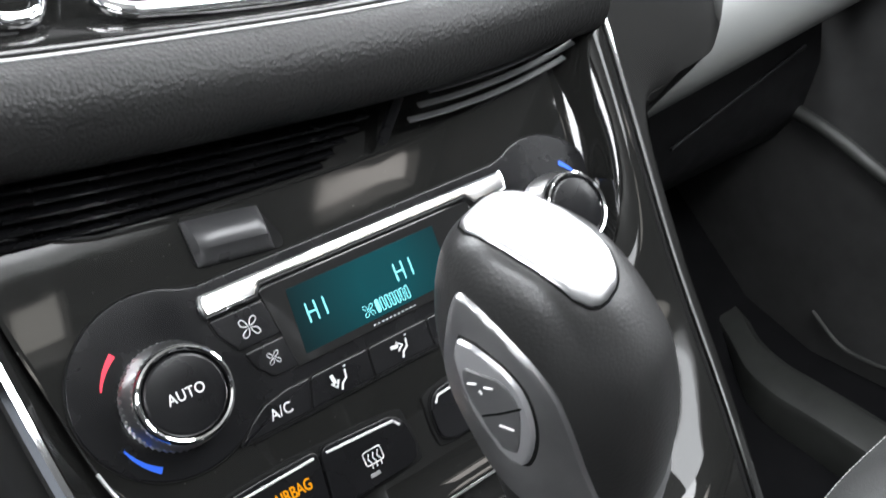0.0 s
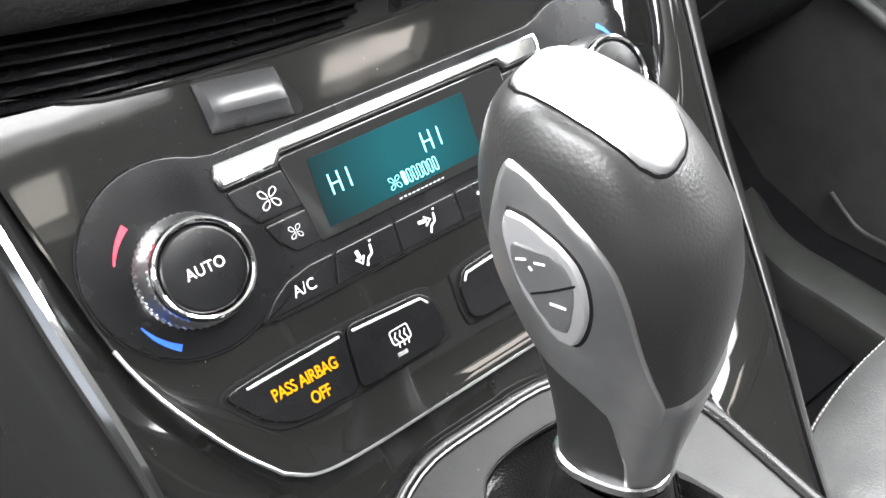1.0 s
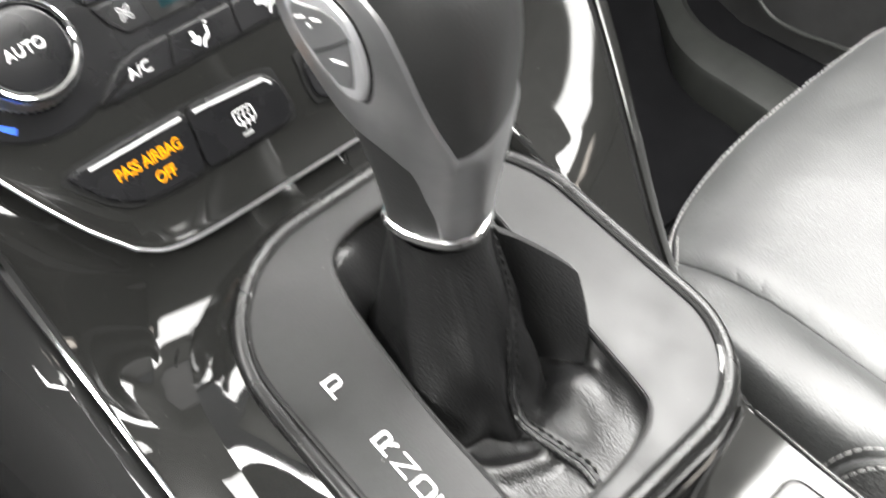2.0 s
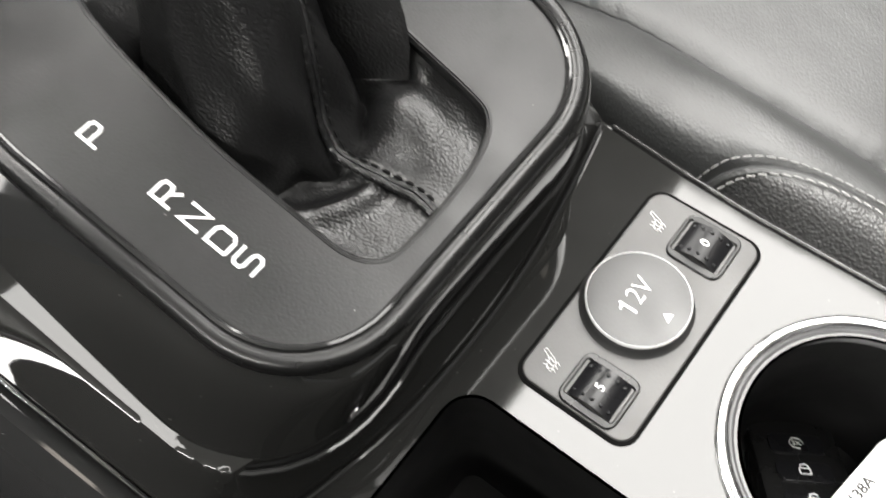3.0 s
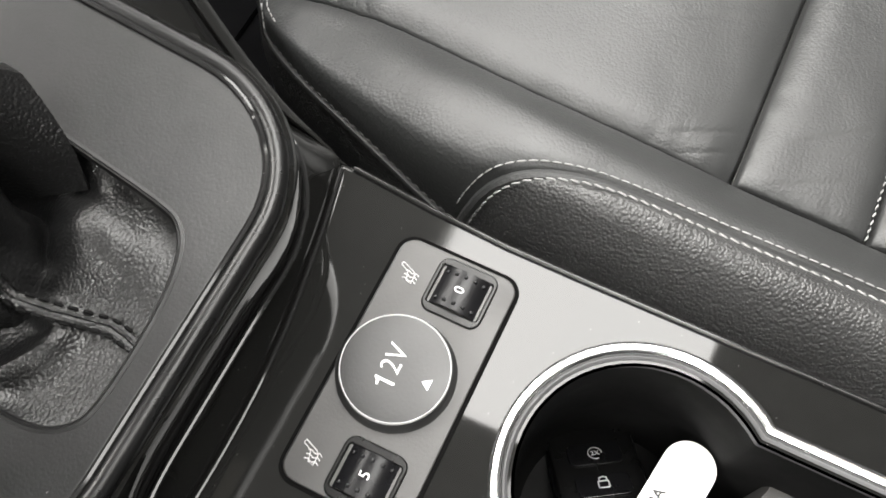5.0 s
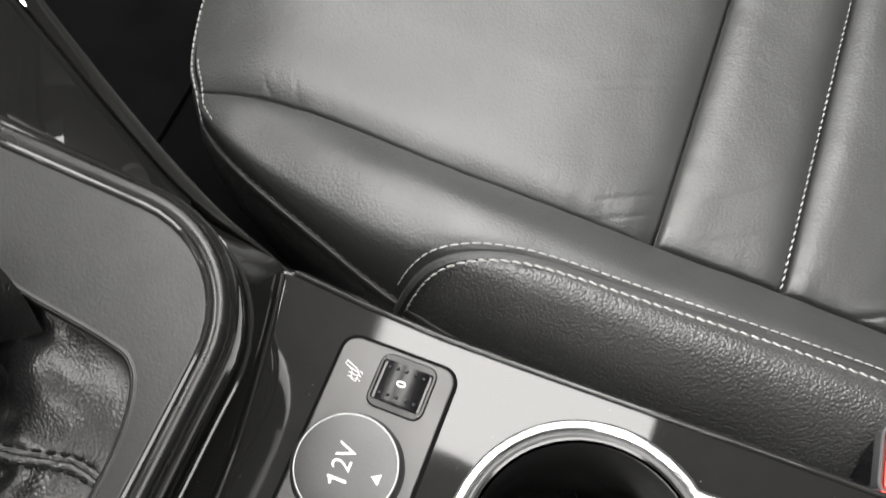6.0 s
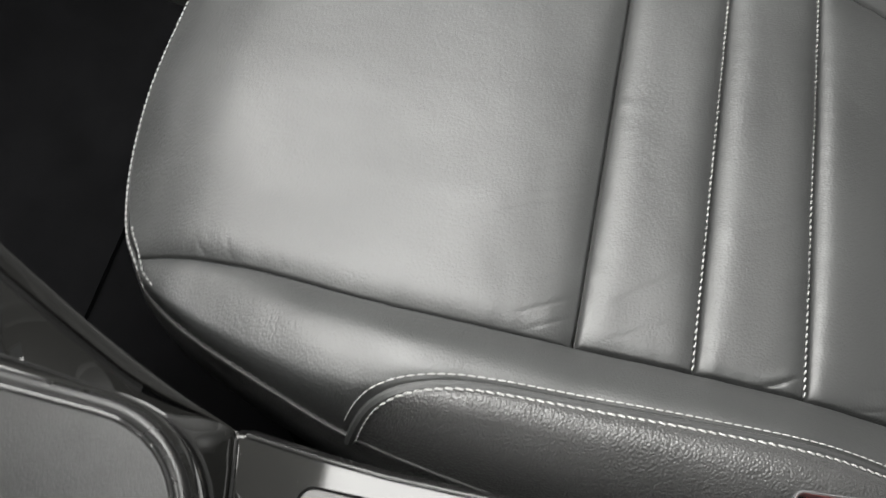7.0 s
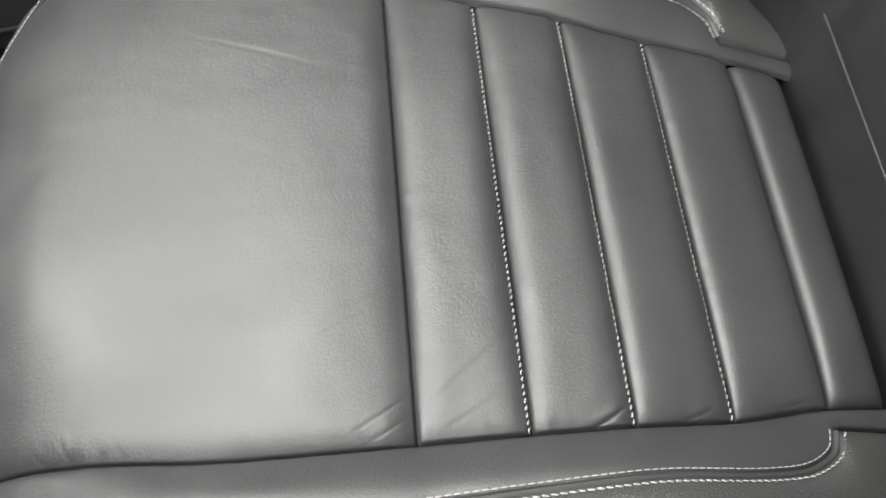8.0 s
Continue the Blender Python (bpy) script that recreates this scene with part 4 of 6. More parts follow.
def crown_rows(grow, lift, edge_lift):
    rows = []
    for i in range(41):
        v = 0.5 - 0.5 * math.cos(math.pi * i / 40)
        ly = CROWN_Y[0] + (CROWN_Y[-1] - CROWN_Y[0]) * v
        x0, x1 = interp(ly, CROWN_Y, CROWN_L) - grow, interp(ly, CROWN_Y, CROWN_R) + grow
        row = []
        for k in range(25):
            s = 0.5 - 0.5 * math.cos(math.pi * k / 24)
            e = min(1.0, min(s, 1 - s) * (x1 - x0) / 0.0012, min(v, 1 - v) * 0.0447 / 0.0012)
            row.append(knob_top(x0 + (x1 - x0) * s, ly * (1 + 0.02 * grow / 0.0005), edge_lift + (lift - edge_lift) * math.sqrt(e)))
        rows.append(row)
    return rows


bm = bmesh.new()
sheet(bm, crown_rows(0.0, 0.0013, 0.0))
part("crown_plate", bm, SILVER, sel, "satin silver crown plate")
bm = bmesh.new()
sheet(bm, crown_rows(0.0005, 0.00035, 0.00025))
part("crown_joint", bm, BLACK_GAP, sel)

# collar
bm = bmesh.new()
loops = []
for d, z in ((0.0004, 0.4690), (0.0016, 0.4700), (0.0022, 0.4720), (0.0014, 0.4740), (0.0002, 0.4745)):
    loops.append([knob_point(0.4700, 2 * math.pi * i / 40, d) + Vector((0, 0, z - 0.4700)) for i in range(40)])
rings(bm, loops, True)
part("collar", bm, CHROME_SOFT, sel, "thin bright collar")

# leather boot
bm = bmesh.new()
hole_world = [GT @ Vector((x, y, -0.0085)) for x, y in HOLE]
nb = 160
hole_c = sum(hole_world, Vector()) / len(hole_world)
by_angle = sorted((math.atan2(p.y - hole_c.y, p.x - hole_c.x), p) for p in hole_world)
ang = [a for a, _ in by_angle]


def hole_at(a):
    aa = [ang[-1] - 2 * math.pi] + ang + [ang[0] + 2 * math.pi]
    ps = [by_angle[-1][1]] + [p for _, p in by_angle] + [by_angle[0][1]]
    return Vector([interp(a, aa, [p[i] for p in ps]) for i in range(3)])


#       t     z      xc     yc      a(y)   b(x)
BOOT = ((0.4700, 0.2384, 0.1895, 0.0200, 0.0165),
        (0.4600, 0.2380, 0.1880, 0.0215, 0.0178),
        (0.4450, 0.2365, 0.1850, 0.0255, 0.0205),
        (0.4300, 0.2345, 0.1830, 0.0305, 0.0235),
        (0.4150, 0.2320, 0.1815, 0.0365, 0.0255),
        (0.4000, 0.2290, 0.1810, 0.0410, 0.0270),
        (0.3900, 0.2275, 0.1800, 0.0425, 0.0275))
boot_rows = []
fine = spline_n(BOOT, 5)
for k, (z, xc, yc, a, b) in enumerate(fine):
    s = k / (len(fine) - 1)
    row = []
    for i in range(nb):
        th = -math.pi + 2 * math.pi * i / nb
        fold = s * (0.0030 * math.sin(3 * th + 4 * s) + 0.0020 * math.sin(7 * th - 6 * s)) + 0.0035 * s * noise.noise((3 * math.cos(th), 3 * math.sin(th), 5 * s))
        fold += 0.0025 * math.exp(-((s - 0.75) / 0.12) ** 2) * math.cos(2 * th)
        row.append(Vector((xc + (b + fold) * math.cos(th), yc + (a + fold) * math.sin(th), z + 0.002 * s * noise.noise((4 * math.cos(th), 4 * math.sin(th), 2.0)))))
    boot_rows.append(row)
foot = boot_rows[-1]
RIDGE = spline([(0.2030, 0.1390, 0), (0.2114, 0.1314, 0), (0.2190, 0.1270, 0), (0.2264, 0.1245, 0), (0.2300, 0.1285, 0), (0.2295, 0.1365, 0)], 4)


def boot_relief(x, y):
    """Folds of the loose leather round the lever's foot."""
    d = min(math.hypot(x - p.x, y - p.y) for p in RIDGE)
    z = 0.0060 * math.exp(-(d / 0.0040) ** 2)
    z += 0.0105 * math.exp(-((x - 0.2540) / 0.0125) ** 2 - ((y - 0.1310) / 0.0170) ** 2)
    z -= 0.0050 * math.exp(-((x - 0.2665) / 0.0030) ** 2 - ((y - 0.1480) / 0.0100) ** 2)
    z += 0.0080 * math.exp(-((x - 0.2200) / 0.012) ** 2 - ((y - 0.2280) / 0.012) ** 2)
    for x0, y0, x1, y1 in ((0.248, 0.120, 0.262, 0.138), (0.236, 0.118, 0.245, 0.126), (0.262, 0.115, 0.270, 0.128)):
        t = max(0.0, min(1.0, ((x - x0) * (x1 - x0) + (y - y0) * (y1 - y0)) / ((x1 - x0) ** 2 + (y1 - y0) ** 2)))
        q = math.hypot(x - x0 - t * (x1 - x0), y - y0 - t * (y1 - y0))
        z -= 0.0012 * math.exp(-(q / 0.0016) ** 2) * (1 - abs(2 * t - 1))
    return z


for j in range(1, 25):
    t = j / 24
    row = []
    for i in range(nb):
        th = -math.pi + 2 * math.pi * i / nb
        p, q = foot[i], hole_at(th)
        r = p.lerp(q, t)
        r.z += boot_relief(r.x, r.y) * smooth01((1 - t) / 0.18) * smooth01(t / 0.12) + 0.0008 * noise.noise((r.x * 90, r.y * 90, 1.0))
        row.append(r)
    boot_rows.append(row)
for _ in range(2):
    for k in range(4, len(boot_rows) - 1):
        up_row, row, dn = boot_rows[k - 1], boot_rows[k], boot_rows[k + 1]
        boot_rows[k] = [(up_row[i] + dn[i] + 2 * row[i] + 0.5 * row[i - 1] + 0.5 * row[(i + 1) % nb]) / 5 for i in range(nb)]
sheet(bm, boot_rows, 0.0, True)
boot = part("boot", bm, LEATHER_BOOT, sel, "soft creased black leather boot")


def on_boot(x, y, z):
    """The nearest point of the boot."""
    q = Vector((x, y, z))
    return min((p for row in boot_rows for p in row), key=lambda p: (p - q).length)


# the rear seam: a folded welt with twin stitching that turns with the fold at the foot
line = [(0.2446, 0.1787, 0.465), (0.2422, 0.1656, 0.440), (0.2355, 0.1530, 0.418), (0.2310, 0.1410, 0.403), (0.2300, 0.1330, 0.400), (0.2330, 0.1230, 0.398), (0.2340, 0.1130, 0.394), (0.2325, 0.1040, 0.392)]
seam = []
for p in spline(line, 7):
    q = on_boot(p.x, p.y, p.z)
    seam.append(Vector((p.x, p.y, p.z)).lerp(q, 0.75))
for _ in range(3):
    seam = [seam[0]] + [(a + 2 * b + c) / 4 for a, b, c in zip(seam, seam[1:], seam[2:])] + [seam[-1]]
bm = bmesh.new()
tube(bm, [p + Vector((-0.0011, -0.0008, 0.0006)) for p in seam], 0.0012, 8)
tube(bm, [p + Vector((0.0011, -0.0008, 0.0006)) for p in seam], 0.0012, 8)
part("welt", bm, LEATHER_BOOT, boot)
bm = bmesh.new()
for off in (-0.0024, 0.0024):
    stitches(bm, [p + Vector((off, 0.1 * off, 0.0012)) + Vector((0, -0.0018, 0)) for p in seam], 0.0042, 0.0028, 0.00062)
part("stitching", bm, THREAD_DARK, boot, "black twin stitching")
# a loose fold on the passenger side, pinched outwards
bm = bmesh.new()
rows = []
for i in range(15):
    t = i / 14
    top = Vector((0.2560 + 0.0235 * t, 0.1815 - 0.0240 * t, 0.4560 - 0.0260 * t + 0.002 * math.sin(math.pi * t)))
    low = Vector((0.2520 + 0.0145 * t, 0.1620 - 0.021 * t, 0.3980))
    row = []
    for k in range(11):
        s = k / 10
        row.append(top.lerp(low, s) + Vector((0.003 * math.sin(math.pi * s) * (1 - t), -0.004 * math.sin(math.pi * s) * t, 0.0008 * noise.noise((t * 3, s * 3, 7)))))
    rows.append(row)
back = [[p + Vector((0.0008, 0.0060 * (1 - k / 10) + 0.010 * (k / 10) * (1 - i / 14), -0.0006 * k / 10)) for k, p in enumerate(row)] for i, row in enumerate(rows)]
rings(bm, [row + brow[::-1] for row, brow in zip(rows, back)], True, True, True)
part("boot_fold", bm, LEATHER_BOOT, boot, "pinched leather fold")

# ---- climate panel ----
def cl(bm, outline, z0, z1, bevel=0.0006, dx=0.0, dy=0.0):
    slab(bm, CL @ pose(dx, dy, 0), outline, z0, z1, bevel)


def U(x):
    return x - XC


clim = thing("climate_control_unit", CL.translation, "gloss charcoal climate panel with chrome dials and a lit teal display", "climate control")
pod = [(U(0.1545), -0.1035), (U(0.1665), -0.1105), (U(0.188), -0.1128), (U(0.229), -0.1130), (U(0.284), -0.1130), (U(0.325), -0.1128), (U(0.3465), -0.1105), (U(0.3585), -0.1035), (U(0.372), -0.084), (U(0.3875), -0.0505), (U(0.393), -0.012), (U(0.400), 0.0460),
       (U(0.34), 0.0400), (U(0.295), 0.0365), (U(0.25), 0.0365), (U(0.20), 0.0385), (U(0.155), 0.0430), (U(0.115), 0.0500), (U(0.1185), -0.012), (U(0.1255), -0.0505), (U(0.141), -0.084)]
pod_s = [(p.x, p.y) for p in spline([(x, y, 0) for x, y in pod + pod[:1]], 5)][:-1]
bm = bmesh.new()
loops = []
for d, z in ((0.0, -0.0100), (0.0002, 0.0008), (0.0, 0.0018), (-0.0006, 0.0024), (-0.0014, 0.0023), (-0.0040, 0.0014), (-0.0075, 0.0005), (-0.0110, -0.0003), (-0.0145, -0.0008), (-0.0180, -0.0010), (-0.0188, -0.0010), (-0.0200, -0.0010)):
    loop = []
    for (x0, y0), (x1, y1) in zip(pod_s, grown(pod_s, d)):
        f = 0.12 + 0.88 * smooth01((-0.035 - y0) / 0.045)
        loop.append(CL @ Vector((x0 + (x1 - x0) * f, y0 + (y1 - y0) * f, z if z < -0.0095 else -0.0010 + (z + 0.0010) * f)))
    loops.append(loop)
rings(bm, loops, True, True, True)
part("pod_face", bm, GLOSS, clim, "gloss charcoal fascia")
bm = bmesh.new()
lip = grown(pod_s, -0.0004)
tube(bm, [CL @ Vector((x, y, -0.0010 + 0.0031 * (0.12 + 0.88 * smooth01((-0.035 - y) / 0.045)))) for x, y in lip[-12:] + lip[:45]], 0.0008, 6)
part("lip_edge", bm, KNURL, clim, "thin bright lower lip")


def arc(cx, cy, r, a0, a1, n):
    return [(cx + r * math.cos(radians(a0 + (a1 - a0) * i / n)), cy + r * math.sin(radians(a0 + (a1 - a0) * i / n))) for i in range(n + 1)]


L_DIAL, R_DIAL = (U(0.1573), -0.0231), (U(0.3557), -0.0231)
LC, RC = (U(0.1570), -0.0180), (U(0.3560), -0.0180)
panel = arc(*LC, 0.0355, 62, 300, 34) + [(U(0.178), -0.0530), (U(0.1900), -0.0528), (U(0.3230), -0.0528), (U(0.335), -0.0530)] + arc(*RC, 0.0355, -120, 118, 34) + [(U(0.332), 0.0116), (U(0.181), 0.0116)]
bm = bmesh.new()
cl(bm, panel, -0.004, 0.0006, 0.0005)
part("panel_face", bm, SATIN, clim, "satin black control face")
bm = bmesh.new()
ring_slab(bm, CL, grown(panel, 0.0008), grown(panel, 0.0), -0.004, 0.0, 0.0002)
part("panel_gap", bm, DARK, clim)

# chrome bar over the display
bar = [(U(0.1785), -0.0022), (U(0.2010), -0.0022), (U(0.2022), 0.0005), (U(0.2040), 0.0018), (U(0.3090), 0.0018), (U(0.3108), 0.0005), (U(0.3120), -0.0022), (U(0.3325), -0.0022), (U(0.3345), 0.0030), (U(0.3335), 0.0075), (U(0.179), 0.0075), (U(0.1775), 0.0030)]
bm = bmesh.new()
slab(bm, CL @ pose(0, 0.0026, 0.0014, -8.5, 0, 0) @ pose(0, -0.0026, 0), bar, -0.004, 0.0026, 0.0016)
part("chrome_bar", bm, CHROME, clim, "bright chrome bar")

disp = [(U(0.2055), -0.0340), (U(0.3080), -0.0340), (U(0.3112), 0.0), (U(0.3098), 0.0012), (U(0.2040), 0.0012), (U(0.2022), 0.0)]
bm = bmesh.new()
cl(bm, disp, 0.0, 0.0018, 0.0006)
screen = part("display", bm, GLOSS_DEEP, clim, "gloss black display glass")
bm = bmesh.new()
n, l, b = nodes_of(LCD)
gap = n.new("ShaderNodeVectorMath")
gap.operation = "DISTANCE"
l.new(coords(LCD), gap.inputs[0])
gap.inputs[1].default_value = CL @ Vector((U(0.2560), -0.0150, 0.002))
l.new(ramp(LCD, gap.outputs["Value"], 0.012, 0.046, 1.25, 0.30), b.inputs["Emission Strength"])
cl(bm, [(U(0.2105), -0.0305), (U(0.2860), -0.0295), (U(0.2880), -0.0035), (U(0.2130), -0.0035)], 0.0018, 0.0020, 0.0001)
part("lit_area", bm, LCD, screen, "lit teal display area")
for tx in (0.2222, 0.2662):
    bm = bmesh.new()
    for pts in (((-0.0046, -0.0040), (-0.0042, 0.0040)), ((-0.0006, -0.0040), (-0.0002, 0.0040)), ((-0.0044, 0.0), (-0.0004, 0.0)), ((0.0036, -0.0038), (0.0040, 0.0038))):
        tube(bm, [CL @ Vector((U(tx) + x, -0.0158 + y, 0.0022)) for x, y in pts], 0.00036, 5)
    part("digits", bm, LCD_TEXT, screen, "glowing letters HI")
bm = bmesh.new()
for k in range(7):
    o = rrect(0.0019, 0.0058, 0.0008, 3, U(0.2478) + 0.0026 * k, -0.0254)
    if k == 0:
        slab(bm, CL, o, 0.0020, 0.0022, 0.0001)
    else:
        ring_slab(bm, CL, o, grown(o, -0.0004), 0.0020, 0.0022, 0.0001)
part("fan_bars", bm, LCD_TEXT, screen, "glowing fan speed bars")
bm = bmesh.new()
for k in range(11):
    slab(bm, CL, rrect(0.0011, 0.0005, 0.0001, 2, U(0.2430) + 0.0021 * k, -0.0322), 0.0018, 0.0021, 0.0001)
part("scale_dots", bm, BAR_PRINT, screen, "pale dotted scale")


def fan_symbol(cx, cy, s, mat, parent, z):
    bm = bmesh.new()
    for k in range(4):
        a = radians(90 * k + 20)
        pts = [(0.12, 0.05), (0.55, 0.02), (0.95, 0.18), (0.95, 0.50), (0.55, 0.55), (0.25, 0.30)]
        loop = spline([(x * s, y * s, 0) for x, y in pts + pts[:1]], 3)[:-1]
        m = CL @ pose(cx, cy, z) @ Matrix.Rotation(a, 4, "Z")
        tube(bm, [m @ Vector((p.x, p.y, 0)) for p in loop], s * 0.046, 5, True)
    return part("fan_symbol", bm, mat, parent)


fan_symbol(U(0.2432), -0.0256, 0.0030, LCD_TEXT, screen, 0.0021)


def button(outline, label, name="button", z=0.0014):
    outline = rounded(outline, 0.0042 if z > 0.0015 else 0.0014)
    bm = bmesh.new()
    cl(bm, outline, 0.0, z, 0.0006)
    ob = part(name, bm, BUTTON, clim, label)
    bm = bmesh.new()
    ring_slab(bm, CL, grown(outline, 0.0007), outline, -0.001, 0.0008, 0.0001)
    part("button_gap", bm, DARK, ob)
    return ob


def mirrored(outline):
    return [(-x, y) for x, y in outline][::-1]


big = [(U(0.1865), -0.0185), (U(0.2045), -0.0185), (U(0.2025), -0.0032), (U(0.1795), -0.0032), (U(0.1810), -0.0100)]
small = [(U(0.1950), -0.0335), (U(0.2063), -0.0335), (U(0.2048), -0.0200), (U(0.1872), -0.0200), (U(0.1895), -0.0270)]
b1 = button(big, "black fan speed button")
fan_symbol(U(0.1935), -0.0112, 0.0044, PAINT_WHITE, b1, 0.0016)
b2 = button(small, "black fan speed button")
fan_symbol(U(0.1975), -0.0262, 0.0029, PAINT_WHITE, b2, 0.0016)
b3 = button(mirrored(big), "black demist button with a red symbol")
bm = bmesh.new()
for r in (0.0030, 0.0018):
    tube(bm, [CL @ Vector((-U(0.1905) + r * math.cos(a), -0.0085 + 0.6 * r * math.sin(a), 0.0016)) for a in [2 * math.pi * i / 16 for i in range(16)]], 0.0003, 5, True)
part("demist_symbol", bm, PAINT_RED, b3, "red demist symbol")
button(mirrored(small), "black climate button")
ac = [(U(0.1720), -0.0518), (U(0.2030), -0.0518), (U(0.2075), -0.0395), (U(0.1960), -0.0395), (U(0.1860), -0.0415), (U(0.1790), -0.0455)]
b5 = button(ac, "black button lettered A/C")
text_mesh("lettering", "A/C", 0.0063, CL @ pose(U(0.1915), -0.0465, 0.0016), PAINT_WHITE, b5, "white lettering A/C", 0.0001, 0, 1.05, 0.9)


def airflow_symbol(cx, cy, parent, down):
    bm = bmesh.new()
    def line(r, *pts):
        tube(bm, [CL @ Vector((cx + x, cy + y, 0.0016)) for x, y in pts], r, 5)
    line(0.0005, (0.0036, 0.0030), (0.0030, -0.0004), (0.0006, -0.0018), (-0.0006, -0.0042))
    line(0.0006, (0.0042, 0.0040), (0.0041, 0.0046))
    if down:
        line(0.0009, (-0.0030, 0.0030), (-0.0024, -0.0008))
        line(0.0005, (-0.0042, -0.0002), (-0.0022, -0.0026), (-0.0006, 0.0002))
    else:
        line(0.0009, (-0.0046, 0.0016), (-0.0010, 0.0012))
        line(0.0005, (-0.0014, 0.0030), (0.0012, 0.0010), (-0.0016, -0.0008))
    part("airflow_symbol", bm, PAINT_WHITE, parent, "white airflow symbol")


b6 = button([(U(0.2038), -0.0518), (U(0.2335), -0.0518), (U(0.2355), -0.0395), (U(0.2083), -0.0395)], "black airflow button")
airflow_symbol(U(0.2190), -0.0458, b6, True)
b7 = button([(U(0.2343), -0.0518), (U(0.2650), -0.0518), (U(0.2662), -0.0395), (U(0.2363), -0.0395)], "black airflow button")
airflow_symbol(U(0.2500), -0.0458, b7, False)
b8 = button([(U(0.2658), -0.0518), (U(0.2960), -0.0518), (U(0.2950), -0.0395), (U(0.2670), -0.0395)], "black airflow button")
airflow_symbol(U(0.2810), -0.0458, b8, False)
button([(U(0.2968), -0.0518), (U(0.3400), -0.0518), (U(0.3330), -0.0440), (U(0.3200), -0.0395), (U(0.2958), -0.0395)], "black climate button")

# lower buttons
tray = [(p.x, p.y) for p in spline([(U(0.1450), -0.0700, 0), (U(0.1560), -0.0850, 0), (U(0.1680), -0.0915, 0), (U(0.1940), -0.0928, 0), (U(0.2330), -0.0925, 0), (U(0.2400), -0.0890, 0), (U(0.2395), -0.0740, 0), (U(0.2350), -0.0675, 0), (U(0.2000), -0.0650, 0), (U(0.1720), -0.0648, 0), (U(0.1500), -0.0660, 0), (U(0.1452), -0.0690, 0)], 3)][:-1]
bm = bmesh.new()
cl(bm, tray, -0.004, 0.0002, 0.0004)
part("button_tray", bm, DARK, clim)
bm = bmesh.new()
cl(bm, mirrored([(x + 0.024, y) for x, y in tray]), -0.004, 0.0002, 0.0004)
part("button_tray", bm, DARK, clim)
airbag = [(U(0.1475), -0.0692), (U(0.1575), -0.0838), (U(0.1690), -0.0902), (U(0.1945), -0.0915), (U(0.1982), -0.0664), (U(0.1720), -0.0662), (U(0.1510), -0.0674)]
b9 = button(airbag, "black indicator tile with amber warning text", "indicator", 0.0016)
text_mesh("lettering", "PASS AIRBAG", 0.0066, CL @ pose(U(0.1770), -0.0768, 0.0018), AMBER, b9, "glowing amber lettering PASS AIRBAG", 0.0001, 0, 0.95, 0.75, 0.00008)
text_mesh("lettering", "OFF", 0.0066, CL @ pose(U(0.1800), -0.0848, 0.0018), AMBER, b9, "glowing amber lettering OFF", 0.0001, 0, 0.95, 0.75, 0.00008)
bm = bmesh.new()
tube(bm, [CL @ Vector((x, y, 0.0017)) for x, y in ((U(0.1560), -0.0695), (U(0.1955), -0.0690))], 0.0006, 6)
part("button_line", bm, BAR_PRINT, b9, "pale line")
defr = [(U(0.1952), -0.0915), (U(0.2330), -0.0912), (U(0.2385), -0.0880), (U(0.2380), -0.0745), (U(0.2335), -0.0688), (U(0.1990), -0.0664)]
b10 = button(defr, "black rear window heater button", "button", 0.0022)
bm = bmesh.new()
tube(bm, [CL @ Vector((x, y, 0.0022)) for x, y in ((U(0.2010), -0.0692), (U(0.2325), -0.0712), (U(0.2348), -0.0740))], 0.0006, 6)
part("button_line", bm, BAR_PRINT, b10, "pale line")
bm = bmesh.new()
m = CL @ pose(U(0.2185), -0.0798, 0.0024)
tube(bm, [m @ Vector((x, y, 0)) for x, y in rrect(0.0085, 0.0058, 0.0012, 3)], 0.00028, 5, True)
for k in range(3):
    tube(bm, [m @ Vector((-0.0022 + 0.0022 * k + dx, y, 0)) for dx, y in ((0.0, -0.0046), (0.0005, -0.0024), (-0.0005, -0.0004), (0.0005, 0.0016))], 0.00026, 5)
part("heater_symbol", bm, PAINT_WHITE, b10, "white rear heater symbol")
bm = bmesh.new()
cl(bm, rrect(0.0045, 0.0016, 0.0003, 2, U(0.2165), -0.0868), 0.0022, 0.0025, 0.0001)
part("telltale", bm, LAMP_GREY, b10)
d2 = [(x + 0.024, y) for x, y in defr]
b11 = button(mirrored(d2), "black console button", "button", 0.0022)
bm = bmesh.new()
tube(bm, [CL @ Vector((-x, y, 0.0022)) for x, y in ((U(0.2250), -0.0692), (U(0.2565), -0.0712), (U(0.2588), -0.0740))], 0.0006, 6)
part("button_line", bm, BAR_PRINT, b11, "pale line")
button(mirrored([(x + 0.024, y) for x, y in airbag]), "black console button", "button", 0.0016)


